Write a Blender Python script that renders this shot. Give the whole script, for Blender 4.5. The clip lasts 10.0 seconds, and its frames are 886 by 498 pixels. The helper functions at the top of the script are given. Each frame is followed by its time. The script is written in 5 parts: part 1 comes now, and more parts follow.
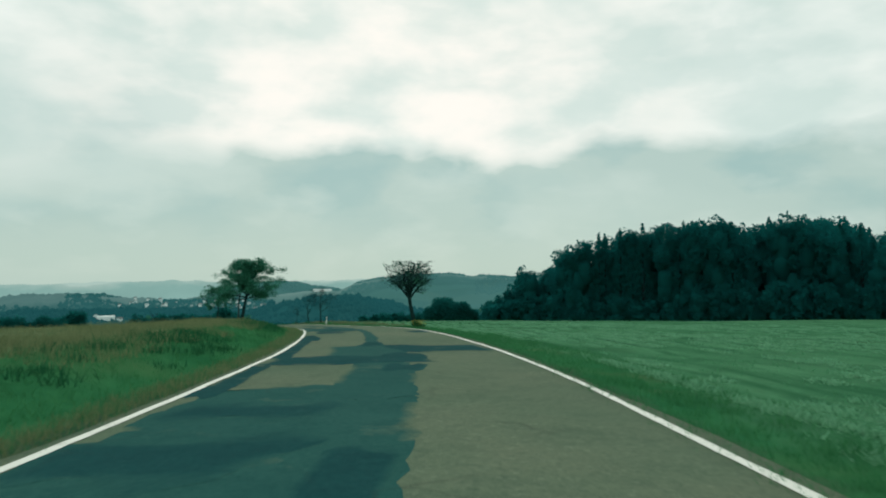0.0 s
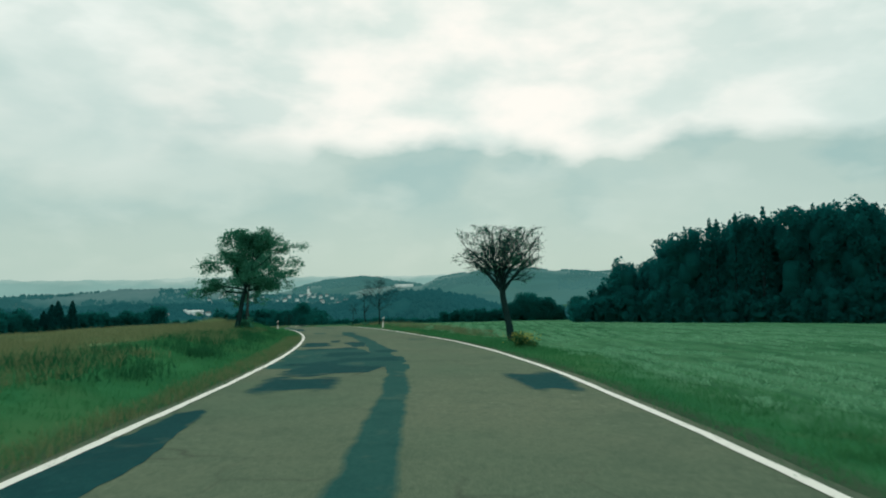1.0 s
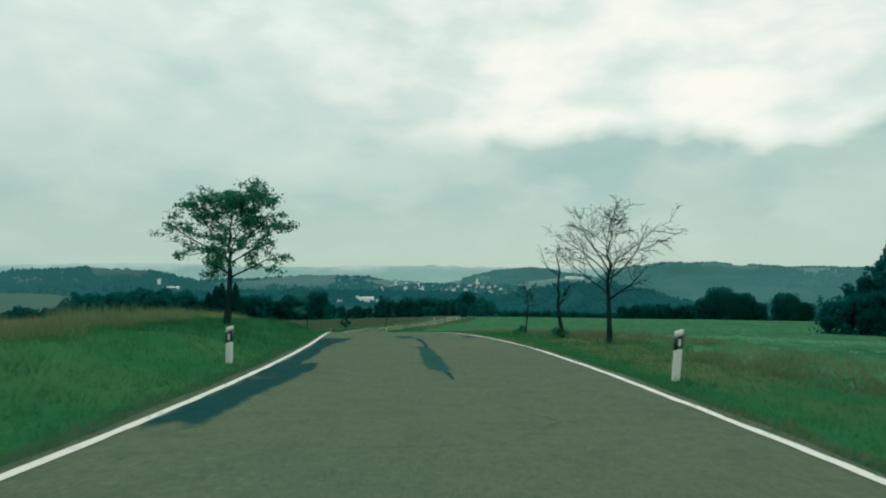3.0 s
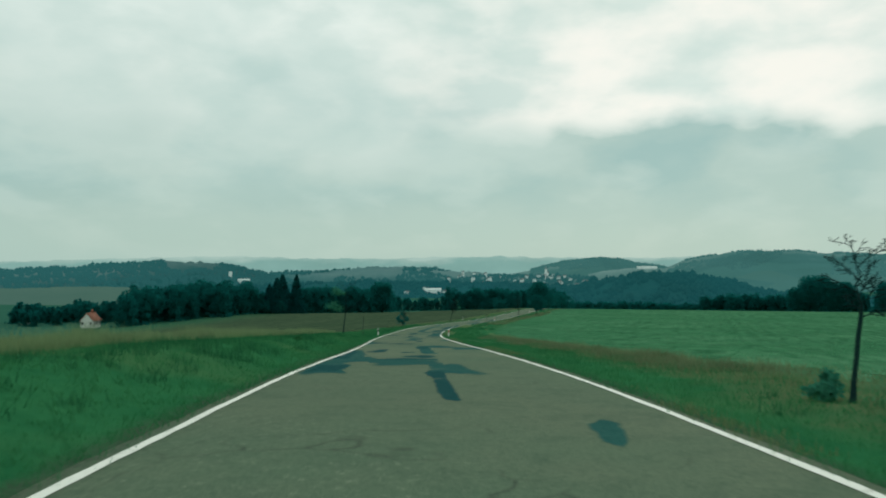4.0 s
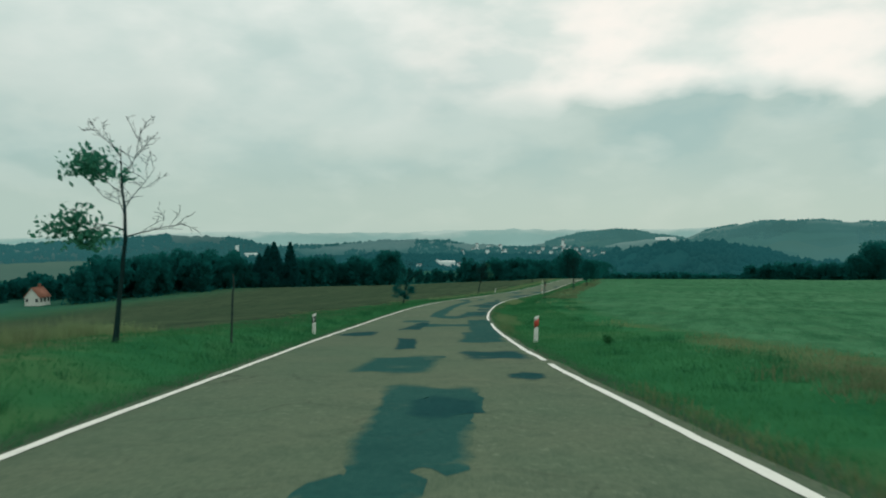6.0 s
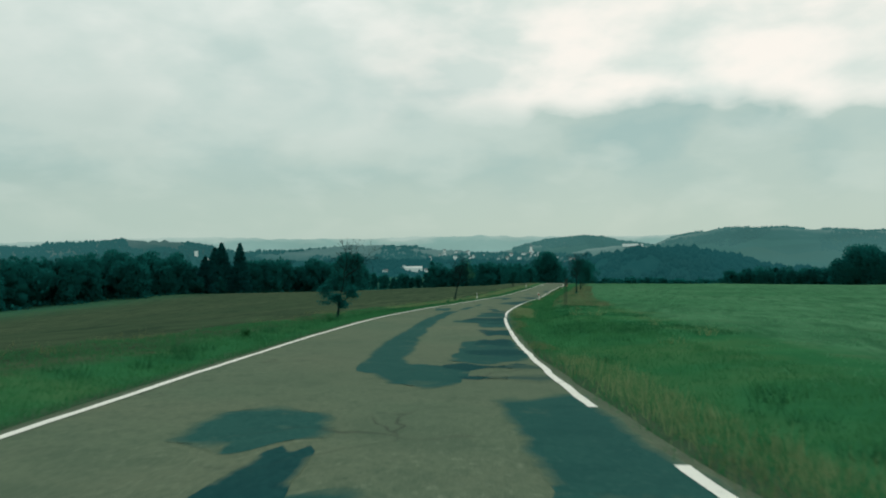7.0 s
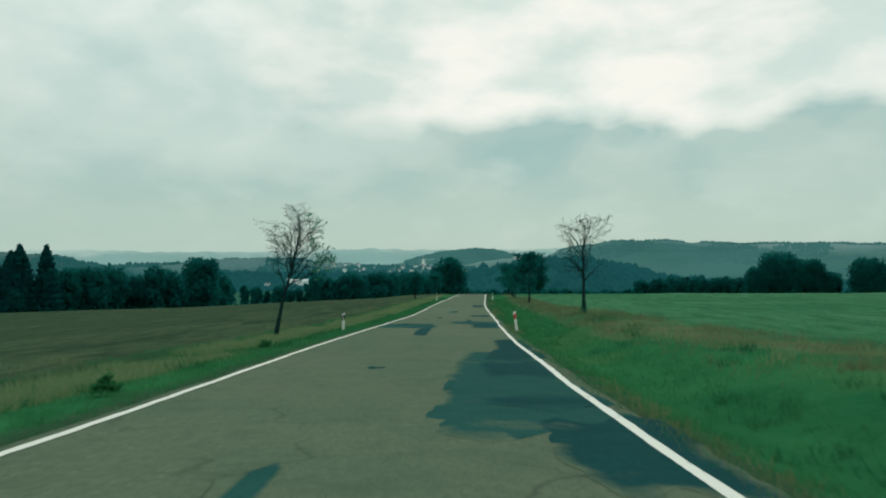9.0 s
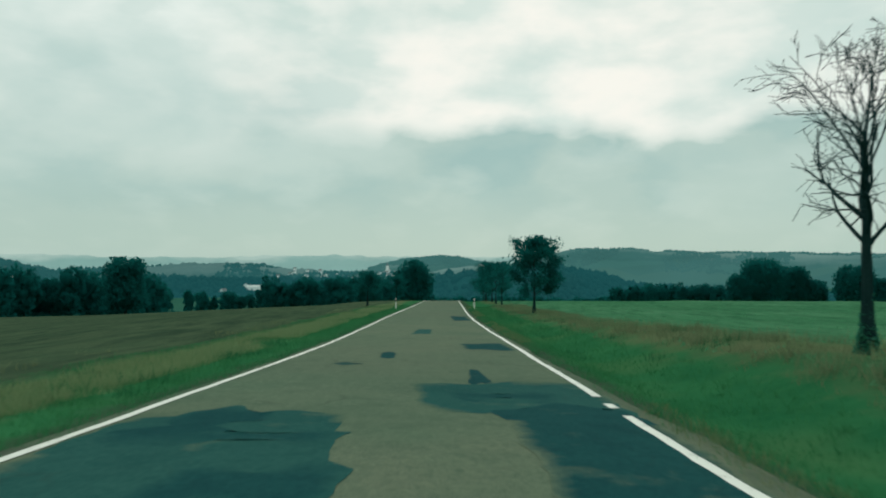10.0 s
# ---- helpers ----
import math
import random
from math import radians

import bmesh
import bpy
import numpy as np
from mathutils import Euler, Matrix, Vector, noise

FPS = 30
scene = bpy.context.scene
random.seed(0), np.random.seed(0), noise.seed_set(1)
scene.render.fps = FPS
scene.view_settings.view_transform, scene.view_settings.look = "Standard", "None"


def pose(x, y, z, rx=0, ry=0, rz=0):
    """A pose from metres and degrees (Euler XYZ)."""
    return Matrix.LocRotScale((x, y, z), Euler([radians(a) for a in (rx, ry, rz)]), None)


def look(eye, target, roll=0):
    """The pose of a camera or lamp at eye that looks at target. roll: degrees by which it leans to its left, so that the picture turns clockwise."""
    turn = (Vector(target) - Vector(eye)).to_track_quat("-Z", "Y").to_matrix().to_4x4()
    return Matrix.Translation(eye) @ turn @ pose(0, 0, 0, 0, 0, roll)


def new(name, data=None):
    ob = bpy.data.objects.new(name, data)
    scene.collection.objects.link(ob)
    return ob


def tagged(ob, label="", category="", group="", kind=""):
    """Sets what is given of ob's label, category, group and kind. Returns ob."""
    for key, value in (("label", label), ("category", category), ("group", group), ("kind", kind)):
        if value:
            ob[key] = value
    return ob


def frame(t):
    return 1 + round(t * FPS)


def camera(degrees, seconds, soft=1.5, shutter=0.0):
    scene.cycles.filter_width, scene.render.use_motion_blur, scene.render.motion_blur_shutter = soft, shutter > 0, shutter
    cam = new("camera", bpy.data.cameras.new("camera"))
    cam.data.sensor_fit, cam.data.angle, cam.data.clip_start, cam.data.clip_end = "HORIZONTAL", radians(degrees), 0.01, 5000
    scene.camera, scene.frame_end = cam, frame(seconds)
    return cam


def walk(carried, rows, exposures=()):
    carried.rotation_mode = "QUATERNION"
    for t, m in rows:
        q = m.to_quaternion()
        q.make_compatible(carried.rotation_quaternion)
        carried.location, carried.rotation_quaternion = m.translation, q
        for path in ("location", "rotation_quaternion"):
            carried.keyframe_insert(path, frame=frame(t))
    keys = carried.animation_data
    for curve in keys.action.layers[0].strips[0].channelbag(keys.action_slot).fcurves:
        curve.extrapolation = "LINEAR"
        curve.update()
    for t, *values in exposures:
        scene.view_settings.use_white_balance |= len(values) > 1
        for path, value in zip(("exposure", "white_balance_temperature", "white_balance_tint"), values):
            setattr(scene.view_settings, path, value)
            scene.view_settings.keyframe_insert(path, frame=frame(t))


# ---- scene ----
cam = camera(62.74, 10.0, 2.0, 0.08)
PATH = [
    (0, pose(0.175, 0.100, 1.293, 92.533, 0.374, 0.494)),
    (0.5, pose(-0.376, 11.004, 1.067, 92.451, 0.675, 3.546)),
    (1, pose(-1.487, 21.793, 0.674, 92.215, 0.476, 6.888)),
    (1.5, pose(-3.293, 32.459, 0.317, 92.107, -0.067, 10.530)),
    (2, pose(-5.698, 43.192, -0.192, 91.520, -0.146, 14.292)),
    (2.2, pose(-6.825, 47.422, -0.442, 91.390, -0.206, 15.628)),
    (2.75, pose(-10.386, 58.904, -1.144, 91.447, -0.546, 18.786)),
    (3.3, pose(-14.616, 70.305, -1.728, 91.552, -0.728, 21.673)),
    (3.5, pose(-16.333, 74.450, -1.898, 91.461, -0.653, 22.778)),
    (4, pose(-21.085, 84.837, -2.344, 90.799, -0.192, 25.447)),
    (4.5, pose(-26.425, 95.375, -3.180, 89.830, -0.081, 26.689)),
    (5, pose(-32.180, 106.224, -4.272, 88.958, -0.220, 26.891)),
    (5.5, pose(-38.156, 117.646, -5.545, 88.789, 0.139, 26.838)),
    (5.7, pose(-40.581, 122.345, -6.052, 88.778, 0.244, 26.725)),
    (6.25, pose(-47.238, 135.453, -7.390, 88.782, 0.258, 26.008)),
    (6.8, pose(-53.754, 148.741, -8.678, 89.061, 0.158, 24.572)),
    (7, pose(-56.076, 153.644, -9.138, 89.286, 0.165, 23.842)),
    (7.5, pose(-61.681, 166.237, -10.202, 90.005, 0.127, 21.556)),
    (8, pose(-66.654, 179.279, -11.046, 90.254, -0.140, 18.935)),
    (8.5, pose(-70.893, 192.064, -12.032, 90.216, 0.784, 16.853)),
    (9, pose(-74.980, 205.420, -12.900, 90.350, 0.120, 15.280)),
    (9.5, pose(-78.751, 219.209, -13.832, 90.511, -0.214, 13.756)),
    (10, pose(-82.147, 232.532, -14.671, 90.950, -0.319, 12.496)),
]
# the recording's exposure and white balance drift a little on the way
BALANCE = ((0.0, 0.08, 6540, 12), (2.0, 0.07, 6500, 10), (3.5, 0.02, 6450, 8), (4.5, 0.0, 6450, 8), (5.5, 0.0, 6600, 13), (7.0, 0.0, 6600, 13), (8.0, 0.0, 6500, 10), (10.0, 0.0, 6480, 9))
walk(cam, PATH, BALANCE)

# ---- world, sun ----
SUN_AZ, SUN_EL = 6.0, 38.0        # degrees: bearing to the left of +y, height


def bearing(az, el=0.0):
    a, e = radians(az), radians(el)
    return Vector((-math.sin(a) * math.cos(e), math.cos(a) * math.cos(e), math.sin(e)))


class Net:
    """A short hand for building a node tree."""

    def __init__(self, tree):
        self.t = tree
        tree.nodes.clear()

    def n(self, kind, _ins=None, operation="", feature=""):
        node = self.t.nodes.new(kind)
        if operation:
            node.operation = operation
        if feature:
            node.feature = feature
        for k, v in (_ins or {}).items():
            self.put(node.inputs[k], v)
        return node

    def put(self, socket, v):
        if isinstance(v, bpy.types.NodeSocket):
            self.t.links.new(v, socket)
        elif isinstance(v, (tuple, list)) and len(v) == 3 and socket.type == "RGBA":
            socket.default_value = (*v, 1)
        else:
            socket.default_value = v

    def math(self, op, a, b=0.0, c=0.0):
        return self.n("ShaderNodeMath", {0: a, 1: b, 2: c}, operation=op).outputs[0]

    def mix(self, fac, a, b, blend="MIX"):
        node = self.n("ShaderNodeMix")
        node.data_type, node.blend_type = "RGBA", blend
        for k, v in ((0, fac), (6, a), (7, b)):
            self.put(node.inputs[k], v)
        return node.outputs[2]

    def noise(self, vec, scale, detail=4.0, rough=0.55, distort=0.0):
        return self.n("ShaderNodeTexNoise", {"Vector": vec, "Scale": scale, "Detail": detail, "Roughness": rough, "Distortion": distort}).outputs[0]

    def remap(self, v, a, b, c=0.0, d=1.0):
        return self.n("ShaderNodeMapRange", {0: v, 1: a, 2: b, 3: c, 4: d}).outputs[0]


world = bpy.data.worlds.new("overcast_sky")
scene.world = world
world.use_nodes = True
w = Net(world.node_tree)
way = w.n("ShaderNodeTexCoord").outputs["Generated"]
xyz = w.n("ShaderNodeSeparateXYZ", {0: way})
flat = w.n("ShaderNodeMapping", {"Vector": way, "Scale": (1.0, 1.0, 2.0), "Location": (0.35, 0.1, 0.0)}).outputs[0]
broad = w.noise(flat, 2.6, 4, 0.5, 0.2)
puffs = w.noise(flat, 6.4, 4.5, 0.5, 0.1)
wisps = w.noise(w.n("ShaderNodeMapping", {"Vector": way, "Scale": (1.0, 1.0, 2.3), "Location": (1.7, 0.4, 0.2)}).outputs[0], 8.0, 5, 0.5, 0.15)
around = w.n("ShaderNodeMapping", {"Vector": way, "Scale": (1.0, 1.0, 0.25), "Location": (0.23, 0.05, 0.0)}).outputs[0]
heads = w.n("ShaderNodeTexVoronoi", {"Vector": around, "Scale": 8.5}, feature="SMOOTH_F1")
tops = w.n("ShaderNodeTexVoronoi", {"Vector": around, "Scale": 21.0}, feature="SMOOTH_F1")
scallop = w.math("ADD", w.math("MULTIPLY", heads.outputs["Distance"], 0.030), w.math("MULTIPLY", tops.outputs["Distance"], 0.026))
height = w.math("ADD", xyz.outputs[2], w.math("SUBTRACT", scallop, 0.024))
height = w.math("ADD", height, w.math("MULTIPLY", w.math("SUBTRACT", broad, 0.5), 0.05))
height = w.math("ADD", height, w.math("MULTIPLY", w.math("SUBTRACT", wisps, 0.5), 0.075))
crisp, vague = w.remap(height, 0.158, 0.192), w.remap(height, 0.07, 0.30)
east = w.remap(xyz.outputs[0], -0.44, -0.24)
cover = w.math("ADD", w.math("MULTIPLY", crisp, east), w.math("MULTIPLY", vague, w.math("SUBTRACT", 1.0, east)))
low = w.mix(w.math("MULTIPLY", w.remap(puffs, 0.44, 0.62), w.remap(height, 0.05, 0.11, 0.0, 0.9)), (0.418, 0.565, 0.508), (0.312, 0.492, 0.462))
low = w.mix(w.remap(broad, 0.50, 0.64, 0.0, 0.6), low, (0.472, 0.612, 0.548))
low = w.mix(w.math("MULTIPLY", w.remap(wisps, 0.48, 0.64), 0.5), low, (0.525, 0.655, 0.590))
high = w.mix(w.remap(puffs, 0.38, 0.64), (0.835, 0.900, 0.828), (0.590, 0.728, 0.664))
high = w.mix(w.remap(broad, 0.40, 0.60, 0.55, 0.0), high, (0.675, 0.795, 0.732))
high = w.mix(w.remap(wisps, 0.50, 0.66, 0.0, 0.6), high, (0.570, 0.708, 0.648))
clouds = w.mix(cover, low, high)
glow_way = bearing(5.0, 12.6)
turned = w.n("ShaderNodeVectorMath", {0: way, 1: (1.0, 1.0, 2.3)}, operation="MULTIPLY").outputs[0]
turned = w.n("ShaderNodeVectorMath", {0: turned}, operation="NORMALIZE").outputs[0]
aim = Vector((glow_way.x, glow_way.y, glow_way.z * 2.3)).normalized()
dot = w.n("ShaderNodeVectorMath", {0: turned, 1: tuple(aim)}, operation="DOT_PRODUCT").outputs["Value"]
glow = w.math("MULTIPLY", w.remap(dot, 0.91, 0.985), crisp)
glow = w.math("MULTIPLY", glow, w.remap(puffs, 0.66, 0.44, 0.2, 1.0))
glow = w.math("MULTIPLY", glow, w.remap(wisps, 0.66, 0.46, 0.45, 1.0))
clouds = w.mix(glow, clouds, (0.945, 0.925, 0.835))
clouds = w.mix(w.remap(height, 0.055, 0.0, 0.0, 0.8), clouds, (0.420, 0.578, 0.518))
sky = w.n("ShaderNodeTexSky")
sky.sky_type, sky.sun_disc = "NISHITA", False
sky.sun_elevation, sky.sun_rotation = radians(SUN_EL), radians(-SUN_AZ)
dim = w.mix(1.0, sky.outputs[0], (0.1, 0.1, 0.1), "MULTIPLY")
veil = w.mix(0.06, clouds, dim)
shade = w.n("ShaderNodeBackground", {"Color": veil, "Strength": 1.0})
w.n("ShaderNodeOutputWorld", {0: shade.outputs[0]})

sun = new("sun", bpy.data.lights.new("sun", "SUN"))
sun.data.energy, sun.data.angle, sun.data.color = 0.7, radians(30), (0.95, 1.0, 0.93)
sun.matrix_world = look(bearing(SUN_AZ, SUN_EL) * 100, (0, 0, 0))


# ---- materials ----
def material(name, build, rough=0.8, spec=0.0, bump=None):
    """A material whose colour is built by build(net, position) -> colour socket, or (colour, height, bump distance, bump strength)."""
    m = bpy.data.materials.new(name)
    m.use_nodes = True
    g = Net(m.node_tree)
    here = g.n("ShaderNodeNewGeometry").outputs["Position"]
    made = build(g, here)
    colour, relief = (made if isinstance(made, tuple) else (made, None))
    ins = {"Base Color": colour, "Roughness": rough, "Specular IOR Level": spec}
    if relief is not None and bump:
        ins["Normal"] = g.n("ShaderNodeBump", {"Height": relief, "Distance": bump, "Strength": 0.8}).outputs[0]
    p = g.n("ShaderNodeBsdfPrincipled", ins)
    g.n("ShaderNodeOutputMaterial", {0: p.outputs[0]})
    return m


def tone(g, here, dark, light, big=0.3, fine=9.0, share=0.5, tint=None):
    """Two tones of noise, coarse and fine; returns colour and relief."""
    a = g.noise(here, big, 4, 0.55)
    b = g.noise(here, fine, 5, 0.6)
    f = g.math("ADD", g.math("MULTIPLY", g.remap(a, 0.3, 0.7), 1 - share), g.math("MULTIPLY", g.remap(b, 0.3, 0.7), share))
    col = g.mix(f, dark, light)
    if tint:
        col = g.mix(g.remap(g.noise(here, big * 0.37, 3), 0.5, 0.64), col, tint)
    return col, b


def mottled(name, dark, light, big=0.3, fine=9.0, rough=0.85, spec=0.2, bump=0.02, share=0.5, tint=None):
    return material(name, lambda g, here: tone(g, here, dark, light, big, fine, share, tint), rough, spec, bump)


def leafy(name, dark, light, rough=0.6, spec=0.25, seep=0.0):
    m = bpy.data.materials.new(name)
    m.use_nodes = True
    g = Net(m.node_tree)
    geo = g.n("ShaderNodeNewGeometry")
    chance = geo.outputs["Random Per Island"]
    patch = g.noise(geo.outputs["Position"], 0.9, 3)
    f = g.math("ADD", g.math("MULTIPLY", chance, 0.6), g.math("MULTIPLY", g.remap(patch, 0.3, 0.7), 0.4))
    col = g.mix(f, dark, light)
    p = g.n("ShaderNodeBsdfPrincipled", {"Base Color": col, "Roughness": rough, "Specular IOR Level": spec})
    out = p.outputs[0]
    if seep:
        tr = g.n("ShaderNodeBsdfTranslucent", {"Color": col})
        out = g.n("ShaderNodeMixShader", {0: seep, 1: out, 2: tr.outputs[0]}).outputs[0]
    g.n("ShaderNodeOutputMaterial", {0: out})
    return m


def distance(name, dark, light, haze, share, scale=0.02, slope=None, veil=0.0):
    """Far country: woods, with parcels of open land below them; the mist over them is emission mixed into the material,
    drifting in strength.
    """
    m = bpy.data.materials.new(name)
    m.use_nodes = True
    g = Net(m.node_tree)
    here = g.n("ShaderNodeNewGeometry").outputs["Position"]
    rise = g.n("ShaderNodeAttribute")
    rise.attribute_name = "rise"
    col = g.mix(g.remap(g.noise(here, scale * 2.5, 6, 0.65), 0.35, 0.65), dark, light)
    if slope:
        lanes = g.n("ShaderNodeMapping", {"Vector": here, "Scale": (1.0, 0.55, 5.0), "Rotation": (0, 0, 0.3)}).outputs[0]
        parcel = g.n("ShaderNodeTexVoronoi", {"Vector": lanes, "Scale": 0.0055}, feature="F1")
        kind = g.n("ShaderNodeSeparateColor", {0: parcel.outputs["Color"]})
        crop = g.mix(kind.outputs[0], tuple(c * 0.8 for c in slope), tuple(c * 1.12 for c in slope))
        crop = g.mix(g.remap(kind.outputs[1], 0.62, 0.70), crop, (slope[0] * 1.6, slope[1] * 1.08, slope[2] * 0.95))
        edge = g.math("ADD", rise.outputs["Fac"], g.math("MULTIPLY", g.math("SUBTRACT", g.noise(lanes, scale * 0.45, 4, 0.6), 0.5), 0.9))
        field = g.math("MULTIPLY", g.remap(edge, 0.76, 0.80, 1.0, 0.0), g.remap(kind.outputs[2], 0.24, 0.28))
        col = g.mix(field, col, crop)
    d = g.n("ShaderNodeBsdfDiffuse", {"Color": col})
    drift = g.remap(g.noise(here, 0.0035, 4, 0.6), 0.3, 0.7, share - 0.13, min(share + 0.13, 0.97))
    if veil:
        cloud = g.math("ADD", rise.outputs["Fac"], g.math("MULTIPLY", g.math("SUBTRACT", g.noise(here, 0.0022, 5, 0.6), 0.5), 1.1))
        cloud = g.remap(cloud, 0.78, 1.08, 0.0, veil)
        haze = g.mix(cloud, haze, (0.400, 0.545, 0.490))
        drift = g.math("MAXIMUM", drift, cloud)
    # haze is a glow laid over the diffuse colour, paler near crests with veil
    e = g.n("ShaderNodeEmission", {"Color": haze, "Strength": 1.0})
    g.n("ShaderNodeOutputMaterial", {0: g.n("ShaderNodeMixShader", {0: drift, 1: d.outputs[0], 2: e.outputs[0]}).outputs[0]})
    return m


def asphalt_build(base_a, base_b, stone, stain, fine=55.0, cracked=0.5):
    def build(g, here):
        big = g.noise(here, 0.22, 4, 0.6)
        mid = g.noise(here, 2.1, 5, 0.65, 0.3)
        grit = g.n("ShaderNodeTexVoronoi", {"Vector": here, "Scale": fine}, feature="F1")
        speck = g.noise(here, 17.0, 5, 0.75)
        col = g.mix(g.remap(big, 0.32, 0.68), base_a, base_b)
        col = g.mix(g.remap(g.noise(here, 0.07, 3, 0.5), 0.42, 0.62, 0.0, 0.5), col, g.mix(0.5, base_b, stain))
        col = g.mix(g.remap(speck, 0.42, 0.66, 0.0, 0.75), col, stain)
        col = g.mix(g.remap(mid, 0.5, 0.72, 0.0, 0.6), col, stain)
        col = g.mix(g.remap(g.noise(here, 0.75, 4, 0.6), 0.55, 0.70, 0.0, 0.4), col, stain)
        ravel = g.math("MULTIPLY", g.remap(g.noise(here, 5.5, 6, 0.8), 0.54, 0.64), g.remap(g.noise(here, 0.3, 3), 0.46, 0.60, 0.1, 0.8))
        col = g.mix(ravel, col, stain)
        chips = g.math("MULTIPLY", g.remap(g.noise(here, 9.0, 6, 0.8), 0.56, 0.66), g.remap(g.noise(here, 0.21, 3), 0.42, 0.58, 0.2, 0.95))
        col = g.mix(chips, col, stone)
        col = g.mix(g.remap(grit.outputs["Distance"], 0.15, 0.6, 0.35, 0.0), col, stone)
        crack = g.n("ShaderNodeTexVoronoi", {"Vector": g.n("ShaderNodeVectorMath", {0: here, 1: g.n("ShaderNodeTexNoise", {"Vector": here, "Scale": 0.8, "Detail": 2.5}).outputs["Color"]}, operation="ADD").outputs[0],
                                             "Scale": 0.55}, feature="DISTANCE_TO_EDGE")
        line = g.math("MULTIPLY", g.remap(crack.outputs["Distance"], 0.0, 0.016, 1.0, 0.0), g.remap(g.noise(here, 0.35, 3), 0.50, 0.62))
        col = g.mix(g.math("MULTIPLY", line, cracked), col, (0.03, 0.035, 0.032))
        return col, g.math("ADD", grit.outputs["Distance"], g.math("MULTIPLY", mid, 0.6))
    return build


def patch_material(name, below, *cols):
    """Bitumen whose thin outer rim has worn through to the surface below."""
    def build(g, here):
        under = asphalt_build(*below, cracked=0.4)(g, here)[0]
        over, relief = asphalt_build(*cols, 70.0, 0.2)(g, here)
        rim = g.n("ShaderNodeAttribute")
        rim.attribute_name = "rim"
        grain = g.noise(here, 3.0, 7, 0.72)
        edge_wear = g.remap(g.math("ADD", rim.outputs["Fac"], grain), 0.46, 1.04)
        hole = g.remap(g.noise(here, 0.9, 6, 0.65), 0.60, 0.74, 1.0, 0.35)
        return g.mix(g.math("MULTIPLY", edge_wear, hole), under, over), relief
    return material(name, build, 0.95, 0.02, 0.004)


TONES_ROAD = ((0.086, 0.140, 0.090), (0.140, 0.164, 0.110), (0.185, 0.225, 0.160), (0.058, 0.098, 0.066))
TONES_OLD = ((0.017, 0.086, 0.077), (0.028, 0.104, 0.090), (0.036, 0.108, 0.094), (0.010, 0.062, 0.060))
TONES_DARK = ((0.0070, 0.057, 0.060), (0.0125, 0.074, 0.073), (0.020, 0.082, 0.079), (0.0045, 0.041, 0.047))
M_ROAD = material("worn_brown_asphalt", asphalt_build(*TONES_ROAD), 0.95, 0.04, 0.006)
M_PATCH = patch_material("bluish_bitumen_patch", TONES_ROAD, *TONES_DARK)
M_PATCH_ON = patch_material("bluish_bitumen_on_old_patch", TONES_OLD, *TONES_DARK)
M_PATCH_OLD = patch_material("faded_bitumen_patch", TONES_ROAD, *TONES_OLD)


def line_paint(g, here):
    wear = g.noise(here, 5.0, 6, 0.7)
    chips = g.noise(here, 38.0, 4, 0.6)
    f = g.math("MULTIPLY", g.remap(wear, 0.56, 0.74), g.remap(chips, 0.42, 0.55))
    return g.mix(f, (0.74, 0.74, 0.68), (0.17, 0.16, 0.13)), chips


M_LINE = material("worn_white_road_paint", line_paint, 0.7, 0.3, 0.002)
def rows_tone(g, here, low, high, row, soil, pitch, turn, tram=0.6):
    """A field drilled in rows, with wheel tracks."""
    flat_v = g.n("ShaderNodeMapping", {"Vector": here, "Rotation": (0, 0, radians(turn))}).outputs[0]
    bent = g.n("ShaderNodeVectorMath", {0: flat_v, 1: g.n("ShaderNodeTexNoise", {"Vector": here, "Scale": 0.05, "Detail": 2.0}).outputs["Color"]}, operation="ADD").outputs[0]
    x = g.n("ShaderNodeSeparateXYZ", {0: bent}).outputs[0]
    wave = g.math("SINE", g.math("MULTIPLY", x, 2 * math.pi / pitch))
    big = g.noise(here, 0.035, 4, 0.6)
    mid = g.noise(here, 0.45, 5, 0.65)
    fine = g.noise(here, 5.5, 4, 0.6)
    col = g.mix(g.remap(big, 0.33, 0.67), low, high)
    col = g.mix(g.math("MULTIPLY", g.remap(wave, 0.1, 1.0), 0.16), col, row)
    col = g.mix(g.remap(g.noise(here, 0.11, 4, 0.6), 0.48, 0.66, 0.0, 0.45), col, row)
    col = g.mix(g.remap(mid, 0.50, 0.72, 0.0, 0.75), col, soil)
    drawn = g.n("ShaderNodeMapping", {"Vector": flat_v, "Scale": (1.0, 0.16, 1.0)}).outputs[0]
    col = g.mix(g.remap(g.noise(drawn, 0.75, 5, 0.7, 0.4), 0.47, 0.62, 0.0, 0.9), col, row)
    col = g.mix(g.remap(g.noise(drawn, 1.9, 5, 0.75), 0.50, 0.64, 0.0, 0.6), col, row)
    col = g.mix(g.remap(g.noise(drawn, 3.2, 4, 0.7), 0.54, 0.70, 0.0, 0.5), col, high)
    wheel = g.math("ABSOLUTE", g.math("SUBTRACT", g.math("ABSOLUTE", g.math("SUBTRACT", g.math("FRACT", g.math("DIVIDE", x, 18.0)), 0.5)), 0.05))
    col = g.mix(g.remap(wheel, 0.012, 0.026, tram, 0.0), col, row)
    return g.mix(g.remap(fine, 0.35, 0.7, 0.0, 0.35), col, row), fine


GROUND_KINDS = ("soil", "grass", "meadow", "crop", "stubble", "plough", "pasture", "drystrip")


